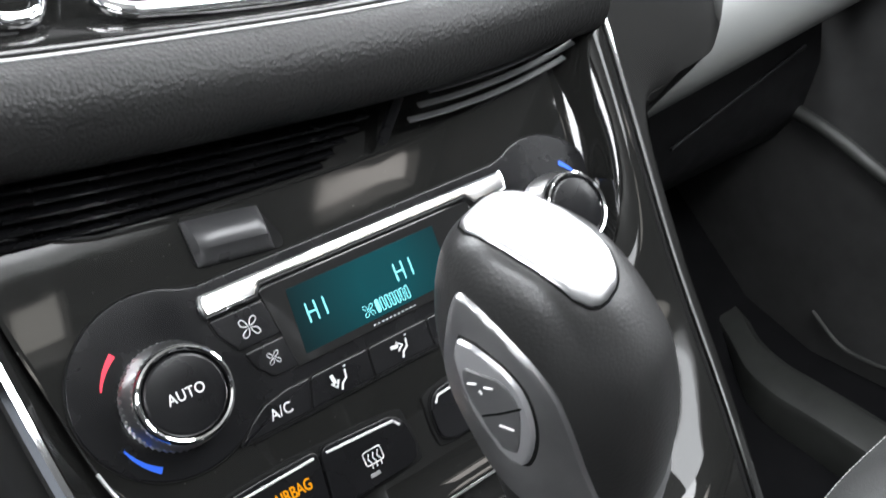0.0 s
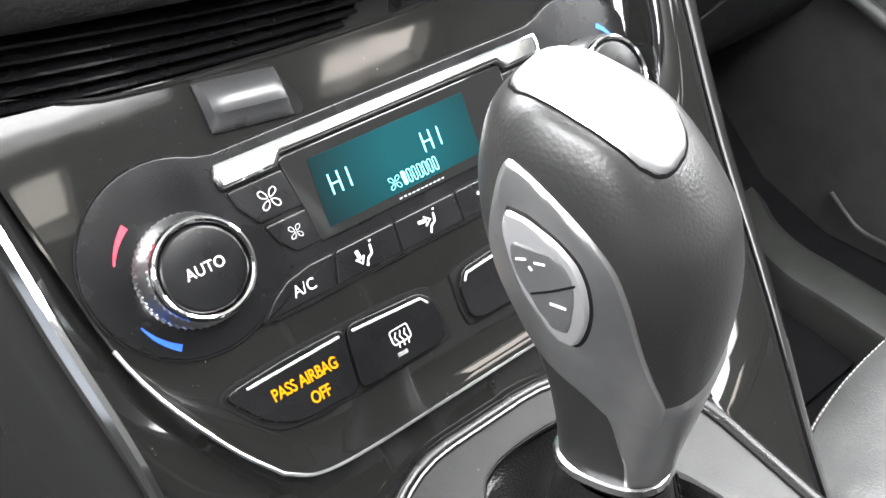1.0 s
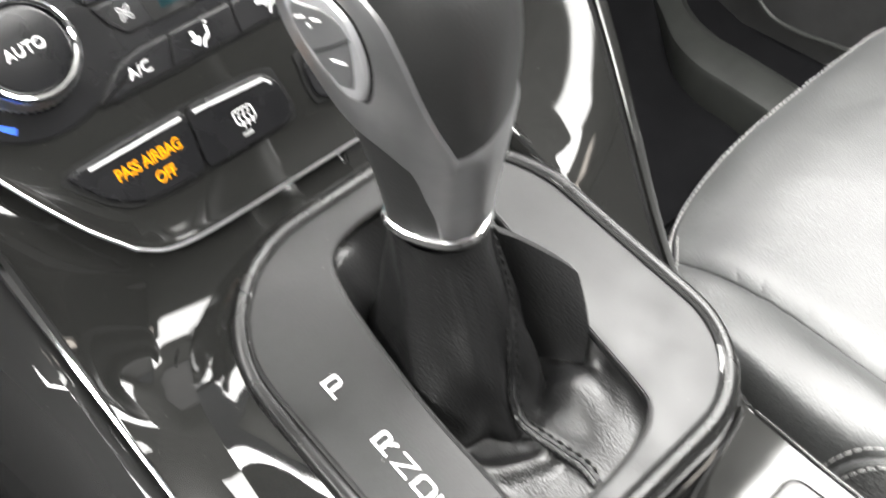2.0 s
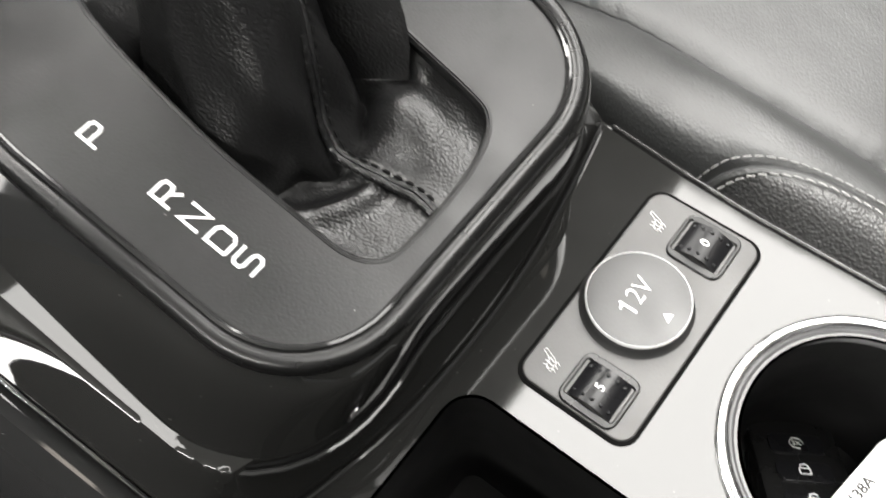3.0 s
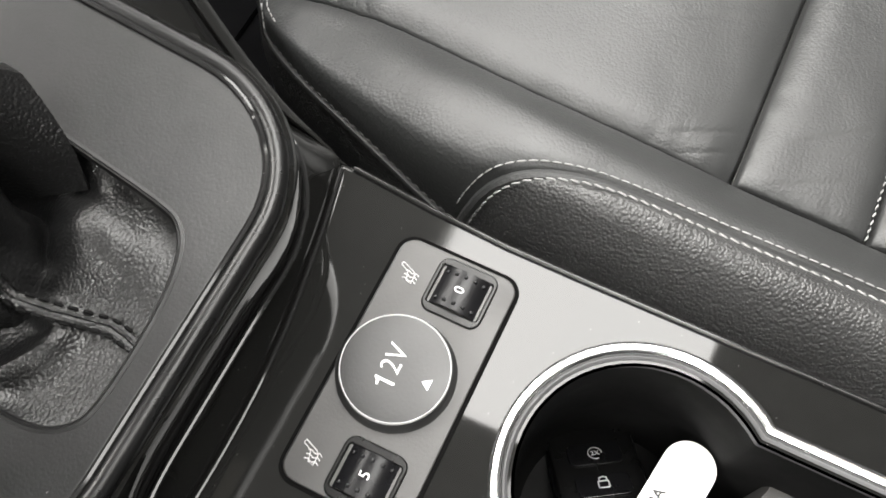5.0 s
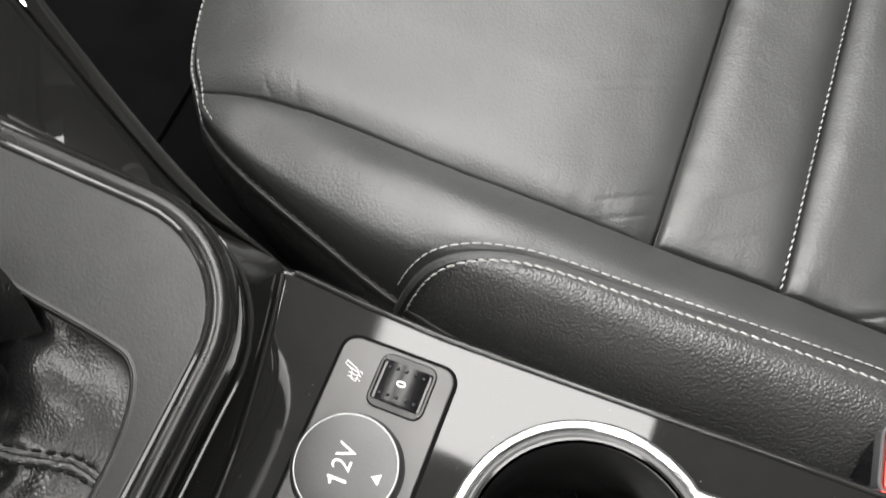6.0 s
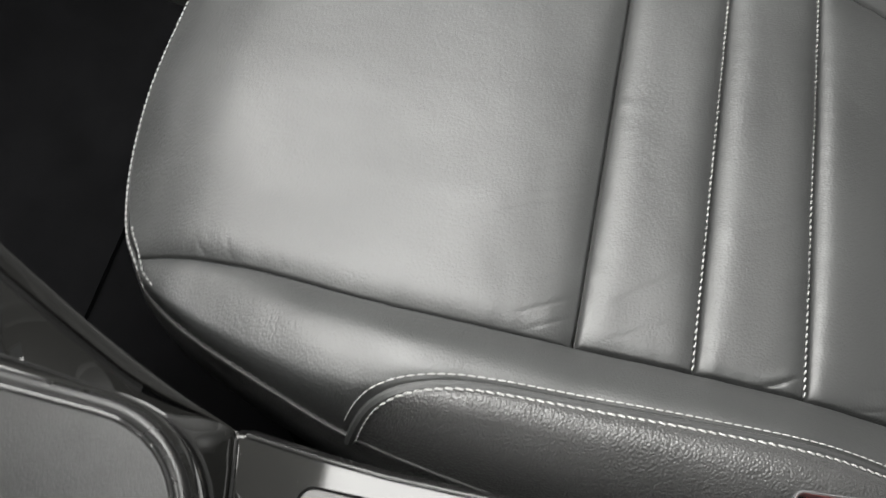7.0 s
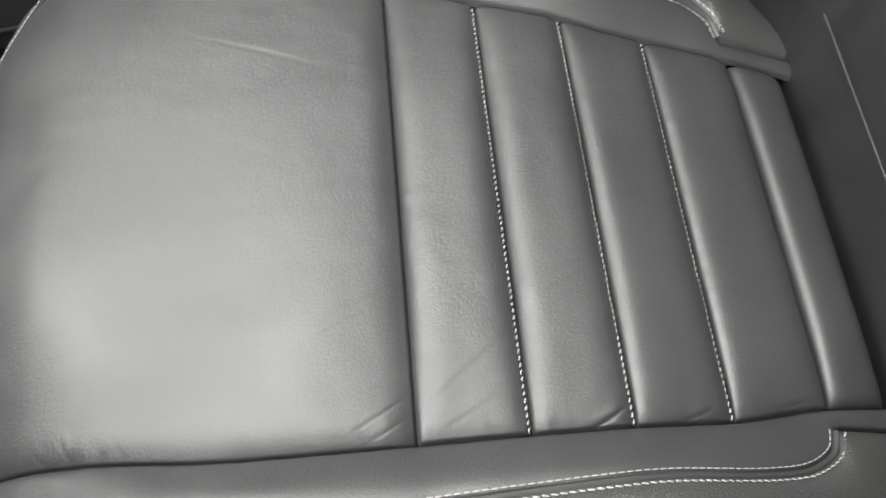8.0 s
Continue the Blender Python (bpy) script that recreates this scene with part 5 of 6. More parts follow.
def dial(at, label, lettered):
    """A rotary control: knurled chrome skirt, bright ring and a black push face."""
    d = thing("climate_dial", (CL @ Vector((*at, 0))), label, "dial", "climate dials")
    m = CL @ pose(at[0], at[1], 0.0006)
    bm = bmesh.new()
    n = 100
    loops = []
    for z, r, tooth in ((0.0, 0.0202, 0.0),) + tuple((0.0010 + 0.0016 * k, 0.0203 - 0.00027 * k, 0.0005 if k % 2 else -0.0005) for k in range(9)) + ((0.0153, 0.0180, 0.0),):
        loops.append([m @ Vector(((r + (tooth if i % 2 else -tooth)) * math.cos(2 * math.pi * i / n), (r + (tooth if i % 2 else -tooth)) * math.sin(2 * math.pi * i / n), z)) for i in range(n)])
    rings(bm, loops, True)
    part("knurled_skirt", bm, KNURL, d, "knurled satin chrome skirt", False)
    bm = bmesh.new()
    lathe(bm, m, [(0.0179, 0.0150), (0.0179, 0.0168), (0.0174, 0.0182), (0.0166, 0.0187), (0.0158, 0.0183), (0.0153, 0.0172), (0.0152, 0.0150)], 64, False, False)
    part("chrome_ring", bm, CHROME, d, "polished chrome ring")
    bm = bmesh.new()
    lathe(bm, m, [(0.0151, 0.0155), (0.0150, 0.0170), (0.0143, 0.0177), (0.0134, 0.0179), (0.006, 0.0180)], 56)
    face = part("push_face", bm, BUTTON, d, "black push face")
    if lettered:
        text_mesh("lettering", "AUTO", 0.0056, m @ pose(0, 0, 0.0181), PAINT_WHITE, face, "white lettering AUTO", 0.0001, 0, 1.05, 0.88, 0.00002)
    for a0, a1, mat, what in ((122, 152, PAINT_RED if lettered else PAINT_BLUE, "warm mark" if lettered else "cool mark"), (203, 237, PAINT_BLUE if lettered else PAINT_RED, "cool mark" if lettered else "warm mark")):
        bm = bmesh.new()
        sgn = 1 if lettered else -1
        pts_o = [(sgn * r * math.cos(radians(a0 + (a1 - a0) * i / 14)), r * math.sin(radians(a0 + (a1 - a0) * i / 14)), i) for i, r in ((i, 0.0258) for i in range(15))]
        rows = [[m @ Vector((x, y, 0.0003)), m @ Vector((x * k, y * k, 0.0003))] for (x, y, i) in pts_o for k in (1 + 0.10 * (0.25 + 0.75 * ((1 - i / 14) if a0 < 180 else i / 14)),)]
        sheet(bm, rows)
        part("heat_mark", bm, mat, d, what)
    return d


dial(L_DIAL, "round chrome dial lettered AUTO with red and blue marks", True)
dial(R_DIAL, "round chrome passenger temperature dial with coloured marks", False)

# pull tab above the panel
tab = thing("release_tab", CL @ Vector((U(0.1985), 0.026, 0)), "small satin black pull tab above the climate panel", "tab")
bm = bmesh.new()
rows = []
for i in range(17):
    t = i / 16
    x = U(0.1850) + 0.0320 * t
    end = math.sqrt(max(0.02, 1 - (2 * abs(t - 0.5)) ** 8))
    rows.append([CL @ Vector((x, y - 0.0040 * t, z if z < 0 else z * end)) for y, z in ((0.0375, -0.002), (0.0360, 0.0015), (0.0300, 0.0056), (0.0262, 0.0066), (0.0236, 0.0060), (0.0224, 0.0044), (0.0200, 0.0030), (0.0180, 0.0012), (0.0172, -0.002))])
rings(bm, rows, False)
for row in (rows[0], rows[-1]):
    bm.faces.new([bm.verts.new(p) for p in row])
part("tab_body", bm, TAB, tab)
# flat near-black patch: the tab's shadow on the fascia, put in as colour
bm = bmesh.new()
cl(bm, rounded([(U(0.1840), 0.0172), (U(0.2205), 0.0128), (U(0.2225), 0.0165), (U(0.2160), 0.0345), (U(0.1850), 0.0385)], 0.003), -0.003, -0.0004, 0.0003)
part("tab_shade", bm, DARK, tab, "near-black patch for shade behind the tab")

# ---- upper fascia: vents, padded roll, screen surround ----
up = thing("upper_fascia", CL @ Vector((0, 0.07, 0)), "dark upper fascia with air vents and a padded leather roll", "dashboard", "", "structure")


def roll_y(x):
    return interp(x, (0.02, 0.14, 0.30, 0.42), (0.350, 0.345, 0.345, 0.350))


def roll_z(x):
    return cubic(x, (0.02, 0.14, 0.24, 0.30, 0.35, 0.42), (0.646, 0.6306, 0.6205, 0.6165, 0.6155, 0.6165))


bm = bmesh.new()
rows = []
for i in range(61):
    x = 0.02 + 0.392 * i / 60
    row = []
    for a in range(-80, 84, 6):
        r = 0.0185 + 0.003 * smooth01(-a / 60)
        row.append(Vector((x, roll_y(x) - r * math.cos(radians(a)), roll_z(x) + r * math.sin(radians(a)))))
    rows.append(row)
sheet(bm, rows)
part("padded_roll", bm, DASH_SKIN, up, "black grained padded roll")
bm = bmesh.new()
tube(bm, [Vector((x, roll_y(x) - 0.0030, roll_z(x) + 0.0186)) for x in [0.02 + 0.392 * i / 60 for i in range(61)]], 0.0006, 6)
part("roll_edge", bm, BAR_PRINT, up, "thin bright edge line")
# near-black sheet behind the louvres: the bay's shade is in its colour
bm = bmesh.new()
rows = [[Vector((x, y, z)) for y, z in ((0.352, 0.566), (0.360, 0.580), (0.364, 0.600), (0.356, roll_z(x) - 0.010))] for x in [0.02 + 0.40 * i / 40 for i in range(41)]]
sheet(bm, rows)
part("vent_bay_shade", bm, DARK, up)


def louvre(x0, z0, x1, z1, y, bow, mat, deep=1.0):
    """A thin slat with a rounded nose."""
    bm = bmesh.new()
    rows = []
    for i in range(21):
        t = i / 20
        x, z = x0 + (x1 - x0) * t, z0 + (z1 - z0) * t - bow * 4 * t * (1 - t)
        rows.append([Vector((x, y + dy * deep, z + dz * (0.35 + 0.65 * deep))) for dy, dz in ((0.014, 0.0030), (0.003, 0.0014), (0.0, 0.0006), (0.0003, -0.0005), (0.012, 0.0012))])
    sheet(bm, rows)
    return part("louvre", bm, mat, up)


for k in range(5):
    louvre(0.06, 0.6175 - 0.0058 * k, 0.277 - 0.006 * k, 0.5895 - 0.0042 * k, 0.3455 + 0.0012 * k, 0.0035, SATIN)
# right slats paler than the left: their grey highlights are put into colour
for k in range(3):
    louvre(0.306 - 0.0045 * k, 0.5935 - 0.0062 * k, 0.4035 - 0.004 * k, 0.5995 - 0.0072 * k, 0.3405 + 0.0022 * k, 0.0035, GREY_PAINT, 0.22)
# fixed blade and dark slot between the two vents
bm = bmesh.new()
rows = [[Vector((x + 0.004 * k, 0.3475 + 0.0006 * k, 0.5745 + 0.0055 * k + dz)) for k in range(5)] for x, dz in ((0.2790, 0.002), (0.2815, 0.0), (0.2835, 0.0), (0.2850, 0.001))]
sheet(bm, rows, 0.002)
part("vent_divider", bm, SATIN, up)
# screen surround
bm = bmesh.new()
rows = [[Vector((x, roll_y(x) + dy, roll_z(x) + dz)) for dy, dz in ((-0.002, 0.0165), (0.000, 0.0195), (0.004, 0.0210), (0.040, 0.0245), (0.090, 0.030), (0.16, 0.040))] for x in [0.02 + 0.392 * i / 40 for i in range(41)]]
sheet(bm, rows)
part("screen_surround", bm, GLOSS, up, "gloss charcoal screen surround")
bm = bmesh.new()
tube(bm, spline([(0.180, 0.420, 0.676), (0.1825, 0.390, 0.663), (0.1848, 0.3720, 0.6555), (0.1908, 0.3635, 0.6515), (0.204, 0.3600, 0.6495), (0.2296, 0.3575, 0.6465), (0.2638, 0.3570, 0.6435), (0.33, 0.359, 0.640), (0.40, 0.366, 0.641)], 8), 0.0034, 10)
part("screen_frame", bm, CHROME, up, "bright chrome screen frame")
bm = bmesh.new()
rows = [[Vector((x, y + 0.010 + 0.05 * k, z - 0.002 + 0.006 * k)) for k in (0, 1)] for x, y, z in ((0.19, 0.366, 0.6525), (0.23, 0.3595, 0.648), (0.30, 0.360, 0.644), (0.40, 0.368, 0.643))]
sheet(bm, rows, 0.002)
part("screen_panel", bm, CHROME_SOFT, up, "pale satin panel inside the frame")
bm = bmesh.new()
tube(bm, spline([(0.166, 0.392, 0.668), (0.1650, 0.3790, 0.6605), (0.1620, 0.3690, 0.6565), (0.1560, 0.3645, 0.6555), (0.1480, 0.3650, 0.6570), (0.135, 0.372, 0.662)], 6), 0.0034, 10)
part("knob_bezel", bm, CHROME, up, "bright chrome bezel")
bm = bmesh.new()
rows = [[Vector((x, y, z)) for y, z in ((0.424, 0.660), (0.426, 0.680), (0.440, 0.800), (0.460, 0.800), (0.460, 0.660))] for x in (0.09, 0.188, 0.26, 0.33, 0.40)]
sheet(bm, rows)
part("display_screen", bm, GLOSS_DEEP, up, "dark glass display screen")

# ---- passenger seat ----
seat = thing("passenger_seat", (0.59, -0.1, 0.0), "black leather passenger seat with ribbed insert and pale stitching", "seat")
SX = 0.5890
E_Y = (-0.42, -0.105, -0.007, 0.060, 0.102, 0.158, 0.199, 0.2115)
E_X = (0.346, 0.346, 0.3515, 0.3610, 0.3725, 0.3932, 0.4174, 0.4350)
S_Y = (-0.42, -0.30, -0.23, -0.042, 0.022, 0.077, 0.129, 0.176, 0.2115)
S_X = (0.452, 0.4470, 0.4380, 0.4330, 0.4310, 0.4312, 0.4350, 0.4365, 0.4352)
A_Y = (-0.30, -0.292, -0.262, -0.17, -0.05, 0.0065, 0.0336, 0.052, 0.0646)
A_X = (0.4330, 0.4170, 0.4035, 0.4010, 0.3940, 0.3890, 0.3825, 0.3730, 0.3615)
ZY = (-0.45, -0.37, -0.302, -0.229, -0.167, -0.106, -0.042, 0.022, 0.09, 0.14, 0.18, 0.2115, 0.235, 0.250)
ZZ = (0.150, 0.176, 0.2075, 0.2340, 0.2550, 0.2640, 0.2710, 0.2815, 0.2860, 0.2855, 0.2790, 0.2670, 0.2555, 0.2455)


def edge_x(y):
    return cubic(y, E_Y, E_X)


def seam_x(y):
    return cubic(y, S_Y, S_X)


def arc_x(y):
    return cubic(y, A_Y, A_X)


def mir_seam(y):
    return interp(y, (-0.42, -0.30, -0.20, -0.10, -0.04, 0.05, 0.15, 0.2115), (0.722, 0.729, 0.740, 0.763, 0.780, 0.798, 0.809, 0.812))


def mirror(x, y):
    """The same place on the door side of the cushion."""
    return mir_seam(y) + seam_x(y) - x


def front_y(x):
    u = abs(x - 0.6235) / 0.1885
    return cubic(u, (0.0, 0.30, 0.52, 0.70, 0.85, 0.94, 1.0), (0.2490, 0.2480, 0.2450, 0.2390, 0.2295, 0.2205, 0.2115))


def seat_z(x, y):
    """Height of the cushion: a dished middle between raised side bolsters."""
    s = seam_x(y)
    r = mir_seam(y)
    xm = x if x < (s + r) / 2 else s + r - x
    z = cubic(y, ZY, ZZ)
    z += 0.016 * smooth01((x - 0.445) / 0.13) * smooth01((0.815 - x) / 0.10) * smooth01((y - 0.06) / 0.19)
    if xm < s:
        e = edge_x(min(y, 0.2115))
        w = max(0.004, s - e)
        t = (s - xm) / w
        amp = 0.016 * smooth01((0.17 - y) / 0.12) * smooth01((y + 0.40) / 0.25)
        lift = amp * 4 * t * (1 - t) * 0.9 + amp * 0.5 * smooth01(t / 0.4)
        start = 0.55 + 0.27 * smooth01((y - 0.02) / 0.07)
        z += lift - 0.030 * max(0.0, (t - start) / (1 - start)) ** 2 * (0.42 + 0.58 * smooth01((0.15 - y) / 0.1))
    return z


def crease(x, y, lines, width=0.0010):
    """Fine folds in the leather: a narrow valley with a soft swell beside it."""
    d = 0.0
    for (x0, y0), (x1, y1), depth in lines:
        ex, ey = x1 - x0, y1 - y0
        n2 = ex * ex + ey * ey
        t = ((x - x0) * ex + (y - y0) * ey) / n2
        if -0.02 < t < 1.02:
            q = ((x - x0) * ey - (y - y0) * ex) / math.sqrt(n2) + 0.0006 * math.sin(5 * t + 40 * x0)
            if abs(q) < 0.012:
                fade = 1 - abs(2 * min(1, max(0, t)) - 1) ** 2
                d += depth * fade * (0.20 * math.exp(-((q - 0.0030) / 0.0030) ** 2) - 0.50 * math.exp(-(q / width) ** 2))
    return d


def cushion(name, xa, xb, ya, yb, mat, nu, nv, puff, groove, label, lines=(), parent=None, edges=(1, 1, 1, 1), width=0.005):
    """A padded panel between two side lines and two cross lines, sunk along its seams."""
    bm = bmesh.new()
    rows = []
    for j in range(nv + 1):
        v = 0.5 - 0.5 * math.cos(math.pi * j / nv)
        row = []
        for i in range(nu + 1):
            u = 0.5 - 0.5 * math.cos(math.pi * i / nu)
            y0 = ya + (yb - ya) * v if not callable(yb) else None
            if callable(yb):
                x = xa(0) + (xb(0) - xa(0)) * u
                y = ya + (yb(x) - ya) * v
                x = xa(y) + (xb(y) - xa(y)) * u
            else:
                y = y0
                x = xa(y) + (xb(y) - xa(y)) * u
            W = max(0.002, xb(y) - xa(y))
            H = abs((yb(x) if callable(yb) else yb) - ya)
            ds = [u * W if edges[0] else 9, (1 - u) * W if edges[1] else 9, v * H if edges[2] else 9, (1 - v) * H if edges[3] else 9]
            z = seat_z(x, y)
            for d in ds:
                z -= groove * math.exp(-(d / width) ** 1.3) + 0.0040 * math.exp(-(d / 0.0012) ** 2)
            z += puff * (1 - (2 * u - 1) ** 4) * (1 - (2 * v - 1) ** 4)
            for d in ds[:2]:
                z += 0.0011 * noise.noise((y * 130, x * 22, 3.0)) * math.exp(-d / 0.009)
            for d in ds[2:]:
                z += 0.0008 * noise.noise((x * 110, y * 22, 5.0)) * math.exp(-d / 0.008)
            z += 0.0007 * noise.noise((x * 22, y * 22, 0.3)) + 0.00025 * noise.noise((x * 70, y * 70, 1.3)) + crease(x, y, lines)
            row.append(Vector((x, y, z)))
        rows.append(row)
    sheet(bm, rows)
    return part(name, bm, mat, parent or seat, label)


WRINKLES = (((0.530, -0.036), (0.495, 0.026), 0.0010), ((0.522, -0.028), (0.509, -0.001), 0.0005), ((0.464, -0.041), (0.440, -0.005), 0.0011), ((0.452, -0.041), (0.434, -0.012), 0.0008), ((0.484, -0.039), (0.464, -0.014), 0.0006), ((0.547, -0.022), (0.530, 0.004), 0.0005),
            ((0.433, 0.050), (0.450, 0.046), 0.0005), ((0.434, 0.075), (0.452, 0.072), 0.0005), ((0.435, 0.120), (0.452, 0.126), 0.0006), ((0.436, 0.150), (0.455, 0.158), 0.0007), ((0.437, 0.165), (0.450, 0.176), 0.0006), ((0.70, 0.0), (0.735, 0.10), 0.0008))
RIB_CREASES = ((((0.500, -0.1065), (0.452, -0.048), 0.0010), ((0.462, -0.096), (0.438, -0.056), 0.0007), ((0.573, -0.062), (0.569, -0.044), 0.0004), ((0.556, -0.068), (0.550, -0.050), 0.0004)),
               (((0.447, -0.166), (0.434, -0.140), 0.0042), ((0.470, -0.168), (0.452, -0.146), 0.0006), ((0.54, -0.160), (0.52, -0.120), 0.0005)),
               (((0.446, -0.222), (0.438, -0.198), 0.0014), ((0.462, -0.228), (0.446, -0.196), 0.0006)),
               (((0.452, -0.290), (0.446, -0.262), 0.0012),))
cushion("thigh_panel", seam_x, mir_seam, -0.042, front_y, LEATHER, 270, 230, 0.0, 0.0062, "smooth leather thigh panel", WRINKLES, None, (1, 1, 1, 0), 0.0085)
RIBS = (-0.042, -0.1075, -0.1695, -0.2330, -0.302)
for k in range(4):
    y1, y0 = RIBS[k], RIBS[k + 1]
    cushion("rib", seam_x, mir_seam, y0, y1, LEATHER, 270, 50, 0.0055, 0.0035, "", RIB_CREASES[k])
cushion("rear_rib", seam_x, mir_seam, -0.350, RIBS[4], LEATHER, 60, 18, 0.007, 0.006, "rear roll of the cushion")


def low_edge(y):
    return edge_x(y) if y > 0.0646 else arc_x(y)


for side in (1, -1):
    if side == 1:
        f_lo, f_hi, g_lo, g_hi = low_edge, seam_x, edge_x, lambda y: arc_x(y) - 0.0005
    else:
        f_lo, f_hi = mir_seam, lambda y: mirror(low_edge(y), y)
        g_lo, g_hi = lambda y: mirror(arc_x(y), y) + 0.0005, lambda y: mirror(edge_x(y), y)
    cushion("side_bolster", f_lo, f_hi, -0.415, 0.2105, LEATHER, 30, 130, 0.0, 0.0028, "smooth leather side bolster", (), None, (1, 1, 0, 0) if side == 1 else (1, 1, 0, 0), 0.0045)
    cushion("bolster_side", g_lo, g_hi, -0.40, 0.0640, VINYL, 24, 110, 0.0110, 0.0015, "coarse-grained side panel", (), None, (0, 1, 0, 0) if side == 1 else (1, 0, 0, 0), 0.004)

# skirts down the side and front
rim = [(edge_x(y), y) for y in [-0.40 + 0.6115 * i / 60 for i in range(61)]]
rim += [(x, front_y(x)) for x in [0.4375 + 0.3720 * i / 50 for i in range(51)]]
rim += [(mirror(x, y), y) for x, y in rim[:61][::-1]]
bm = bmesh.new()
rows = []
for x, y in rim:
    z = seat_z(x, y) - 0.0035
    c = Vector((SX, -0.08))
    out = (Vector((x, y)) - c).normalized()
    rows.append([Vector((x + out.x * d, y + out.y * d, zz)) for d, zz in ((0.0, z), (0.004, z - 0.012), (0.004, z - 0.05), (-0.004, z - 0.11), (-0.02, 0.06))])
sheet(bm, rows)
part("skirt", bm, VINYL, seat, "dark grained seat skirt")
bm = bmesh.new()
tube(bm, [Vector((x, y, seat_z(x, y) - 0.0030)) for x, y in rim], 0.0018, 6)
part("piping", bm, RUBBER, seat, "black edge piping")
bm = bmesh.new()
front = [Vector((x, y, seat_z(x, y) + 0.0006)) for x, y in rim[59:118]]
stitches(bm, front, 0.0048, 0.0034, 0.00055)
inner = [Vector((x + 0.004, y - 0.002, seat_z(x + 0.004, y - 0.002) + 0.0006)) for x, y in rim[58:64]]
stitches(bm, inner, 0.0048, 0.0034, 0.00045)
part("edge_stitching", bm, THREAD, seat, "pale grey stitching")
bm = bmesh.new()
stitches(bm, [Vector((x + 0.0006, y, seat_z(x, y) - 0.0002)) for x, y in rim[2:59]], 0.0052, 0.0034, 0.0005)
part("edge_stitching", bm, RUBBER, seat, "black stitching")
# rib seams
for k in range(1, 4):
    y = RIBS[k]
    bm = bmesh.new()
    a, b = seam_x(y) + 0.0005, mir_seam(y) - 0.0005
    path = [Vector((a + (b - a) * i / 40, y + 0.0014, seat_z(a + (b - a) * i / 40, y) - 0.0022)) for i in range(41)]
    stitches(bm, path, 0.0044, 0.0029, 0.00050, 0.0002, 0.0004)
    part("rib_stitching", bm, THREAD, seat, "pale grey rib stitching")
# twin stitched welts along the bolsters
for side in (1, -1):
    def at(x, y, dz):
        return Vector((x if side == 1 else mirror(x, y), y, seat_z(x, y) + dz))
    yy = [-0.298 + (0.0646 + 0.298) * i / 90 for i in range(91)]
    bm = bmesh.new()
    tube(bm, [at(arc_x(y) - 0.001, y, -0.0006) for y in yy], 0.0028, 8)
    part("bolster_welt", bm, LEATHER, seat, "folded leather welt")
    for off, r in ((0.0042, 0.00042), (-0.0042, 0.00058)):
        bm = bmesh.new()
        path = []
        for i, y in enumerate(yy):
            y2 = yy[min(i + 1, 90)]
            y1 = yy[max(i - 1, 0)]
            t = Vector((arc_x(y2) - arc_x(y1), y2 - y1)).normalized()
            path.append(at(arc_x(y) + t.y * off, y - t.x * off, 0.0003 if off > 0 else 0.0050))
        stitches(bm, path, 0.0050, 0.0040, r, 0.0003, 0.0004 if off < 0 else 0.0)
        part("welt_stitching", bm, THREAD, seat, "pale grey stitching")
# backrest
back = []
bm = bmesh.new()
rows = []
for j in range(22):
    s = j / 21
    z = 0.130 + 0.655 * s
    y = -0.346 - 0.206 * s
    row = []
    for i in range(41):
        u = -1 + 2 * i / 40
        bol = 0.075 * smooth01((abs(u) - 0.60) / 0.3) * smooth01(s * 5)
        edge = 0.10 * max(0.0, (abs(u) - 0.90) / 0.10) ** 2
        row.append(Vector((SX + 0.245 * u, y + bol - edge + 0.006 * math.sin(s * 40) * (abs(u) < 0.6) * 0.3, z)))
    rows.append(row)
sheet(bm, rows, 0.05)
part("backrest", bm, SHADED_LEATHER, seat, "leather backrest coloured darker for shade")
bm = bmesh.new()
tube(bm, [Vector((SX - 0.15 + 0.30 * i / 30, -0.3715, 0.2360)) for i in range(31)], 0.0005, 6)
part("backrest_seam", bm, GREY_PAINT, seat, "grey seam of the backrest")
bm = bmesh.new()
box(bm, (0.40, -0.38, 0.0), (0.78, 0.14, 0.13))
part("seat_base", bm, DARK, seat, "", False)

# ---- seat belt buckle ----
bk = thing("belt_buckle", (0.372, -0.175, 0.20), "red and black seat belt buckle beside the seat", "buckle")
BM = pose(0.3575, -0.1760, 0.3000, 0, 0, 0) @ pose(0, 0, 0, -4, 6, 2)
bm = bmesh.new()
slab(bm, BM, rrect(0.030, 0.052, 0.005, 5), -0.07, 0.0, 0.003)
part("buckle_body", bm, SATIN, bk)
bm = bmesh.new()
slab(bm, BM, rrect(0.0265, 0.034, 0.004, 5, 0, 0.0065), -0.001, 0.0016, 0.0012)
part("release_button", bm, RED, bk, "bright red release button")
bm = bmesh.new()
slab(bm, BM, rrect(0.018, 0.0055, 0.001, 3, 0.002, -0.0165), 0.0, 0.0012, 0.0003)
part("tongue_slot", bm, DARK, bk)
bm = bmesh.new()
ring_slab(bm, BM, rrect(0.0315, 0.0535, 0.0055, 5), rrect(0.0283, 0.0503, 0.0042, 5), -0.004, 0.0042, 0.0006)
part("buckle_rim", bm, GREY_PAINT, bk, "thin grey raised rim")
for k in range(7):
    bm = bmesh.new()
    slab(bm, BM, rrect(0.0012, 0.0011, 0.0003, 2, 0.0134, -0.0130 - 0.0017 * k), -0.001, 0.0034, 0.0002)
    part("rib", bm, SATIN, bk)

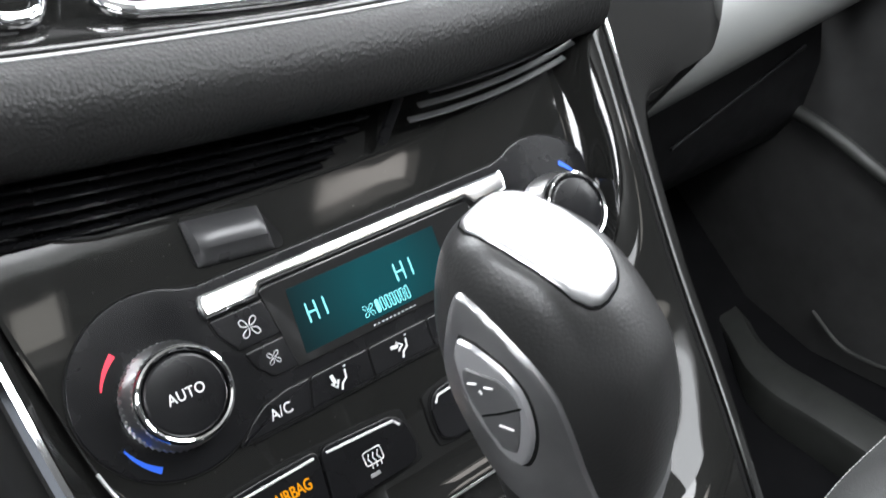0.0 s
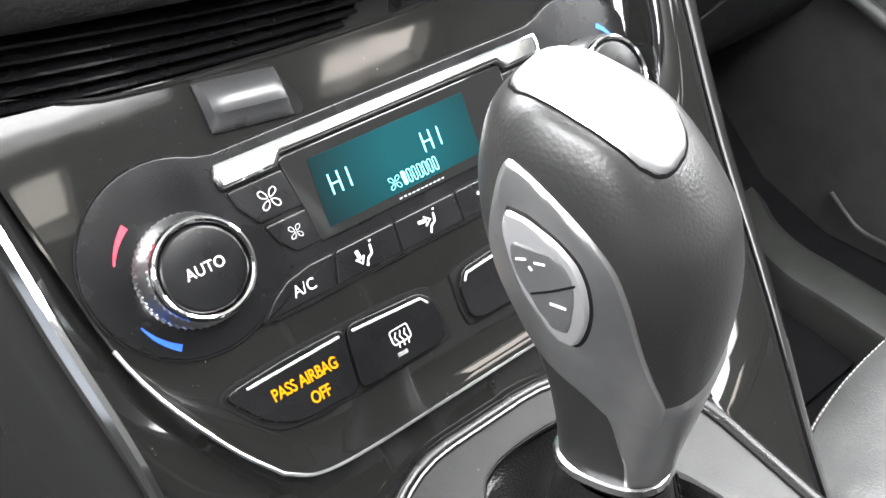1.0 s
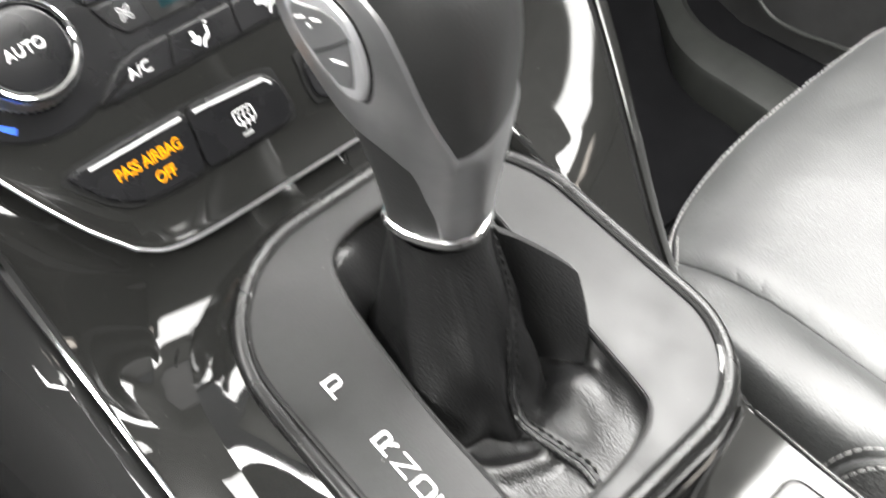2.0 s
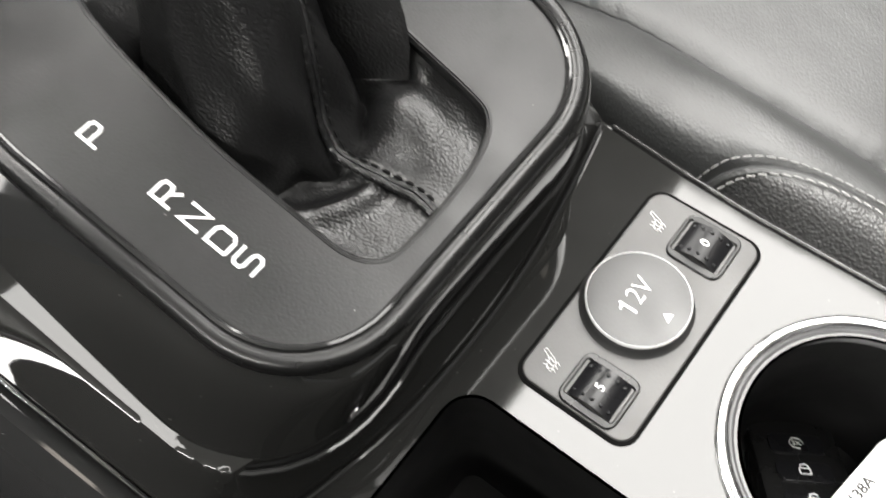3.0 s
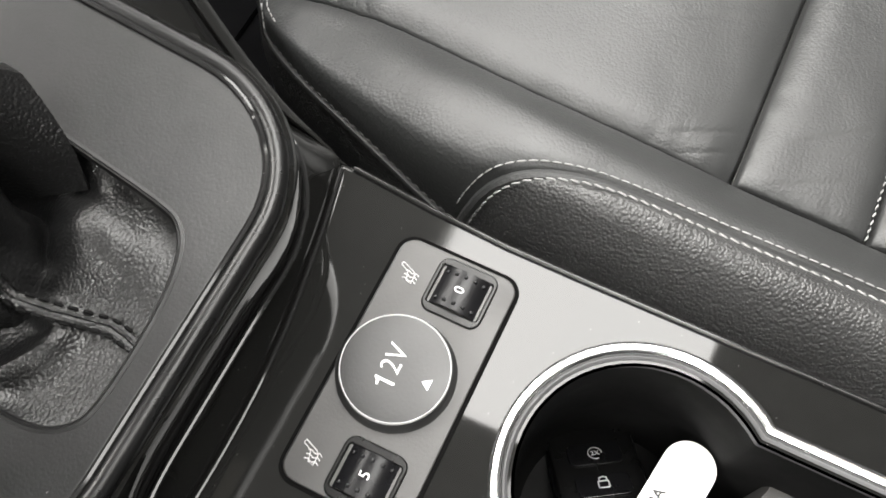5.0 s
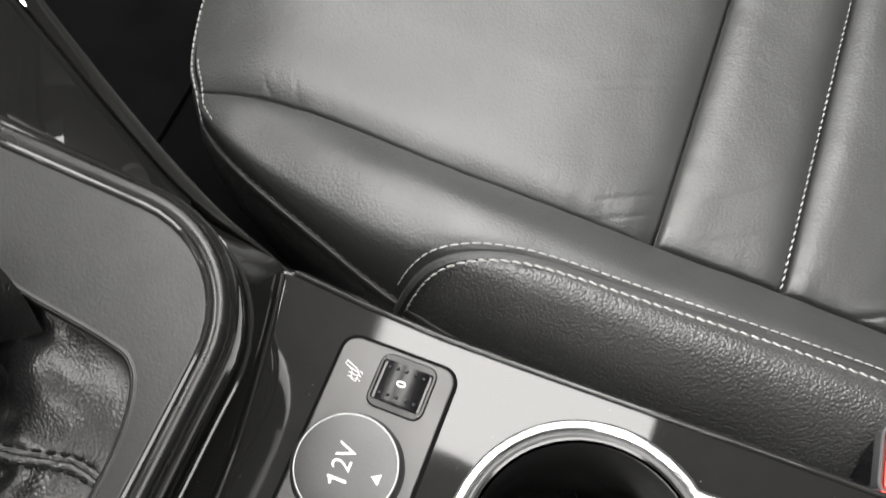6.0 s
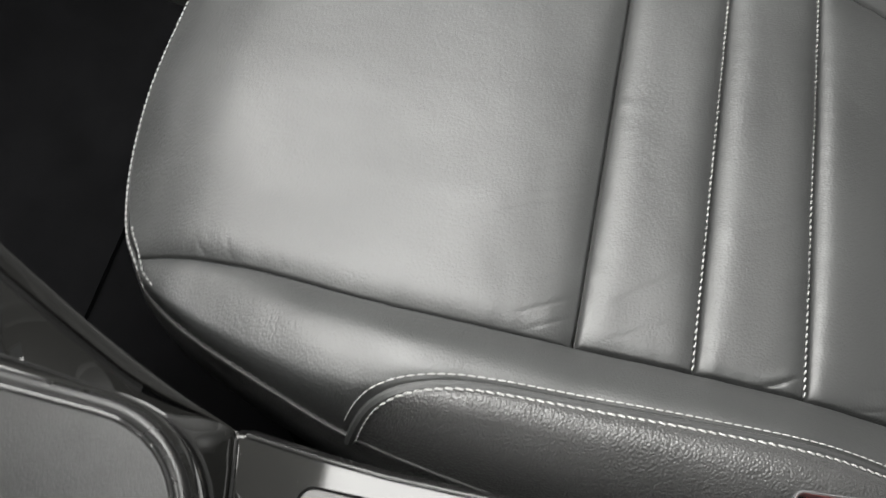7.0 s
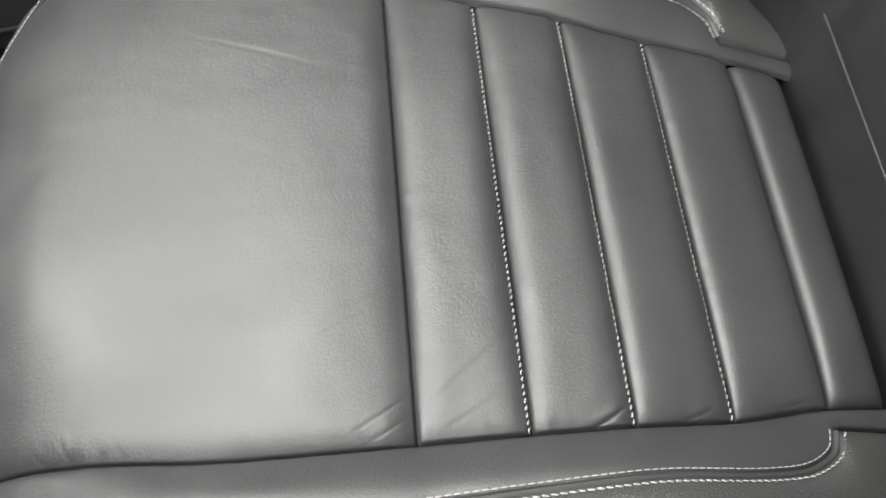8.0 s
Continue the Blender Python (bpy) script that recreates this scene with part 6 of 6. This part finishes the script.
# ---- key with a tag, lying in the cup holder ----
key = thing("car_key", (0.286, -0.040, DECK_Z - 0.078), "black remote car key lying tilted in the cup holder", "key")
def axes(origin, long, across):
    y = Vector(long).normalized()
    x = Vector(across)
    x = (x - y * x.dot(y)).normalized()
    z = x.cross(y)
    return Matrix((( x.x, y.x, z.x, origin[0]), (x.y, y.y, z.y, origin[1]), (x.z, y.z, z.z, origin[2]), (0, 0, 0, 1)))


KM = axes((0.2795, -0.0384, 0.2760), (0.76, 0.50, -0.46), (0.5, -0.85, 0.0))
bm = bmesh.new()
slab(bm, KM, rrect(0.036, 0.072, (0.014, 0.014, 0.010, 0.010), 6), -0.012, 0.0, 0.003)
body = part("key_body", bm, RIM, key)
for k, y in enumerate((0.0150, 0.0, -0.0150)):
    bm = bmesh.new()
    slab(bm, KM, rrect(0.022, 0.0105, 0.003, 4, 0.0, y), -0.001, 0.0008, 0.0004)
    b = part("key_button", bm, BUTTON, body)
    bm = bmesh.new()
    m = KM @ pose(0, y, 0.0010)
    if k == 0:
        tube(bm, [m @ Vector((0.0028 * math.cos(a), 0.0028 * math.sin(a), 0)) for a in [2 * math.pi * i / 16 for i in range(14)]], 0.0002, 5)
    else:
        tube(bm, [m @ Vector((x, yy, 0)) for x, yy in rrect(0.0042, 0.0030, 0.0004, 2)], 0.0003, 5, True)
        tube(bm, [m @ Vector((x, yy, 0)) for x, yy in ((-0.0014, 0.0016), (-0.0014, 0.0030), (0.0004, 0.0036), (0.0016, 0.0030), (0.0016, 0.0016 if k == 1 else 0.0026))], 0.0003, 5)
    part("key_symbol", bm, PAINT_WHITE, b, "white start arrow" if k == 0 else "white lock symbol")
    if k == 0:
        text_mesh("key_letters", "2X", 0.0030, m, PAINT_WHITE, b, "small white letters 2X", 0.0001)
TAG_AT = (0.2812, -0.0603, 0.2970)
tag = thing("key_tag", (0.29, -0.07, DECK_Z - 0.07), "white plastic key tag with a black stock code", "tag")
TM = axes(TAG_AT, (0.987, -0.16, 0.03), (-0.16, -0.987, 0.0))
bm = bmesh.new()
slab(bm, TM, rrect(0.0204, 0.047, (0.001, 0.001, 0.0098, 0.0098), 8), -0.0010, 0.0, 0.0003)
tg = part("tag_plate", bm, PAPER, tag)
bm = bmesh.new()
for k, (w, off) in enumerate(((0.016, 0.0), (0.012, -0.002), (0.018, 0.001))):
    slab(bm, TM, rrect(0.0011, w, 0.0004, 2, 0.0005 + 0.0034 * k, -0.0070 + off), 0.0, 0.0002, 0.00005)
part("faint_print", bm, LAMP_PALE, tg, "faint grey rows of worn print")
text_mesh("stock_code", "9J138A", 0.0058, TM @ pose(-0.0045, -0.0075, 0.0003, 0, 0, 90), INK, tg, "small black stock code 9J138A", 0.0001, bold=0.00012)

# split ring and hinge of the key
bm = bmesh.new()
m = pose(0.2590, -0.0500, 0.2820, 12, -8, 0)
tube(bm, [m @ Vector((0.0085 * math.cos(a), 0.0085 * math.sin(a), 0.0004 * math.sin(3 * a))) for a in [2 * math.pi * i / 28 for i in range(28)]], 0.0011, 6, True)
part("split_ring", bm, GLOSS_DEEP, key, "dark split ring")
bm = bmesh.new()
slab(bm, KM @ pose(-0.0110, -0.0300, 0), rrect(0.007, 0.008, 0.002, 4), -0.002, 0.0012, 0.0006)
part("fold_button", bm, SILVER, body, "bright fold-out button")
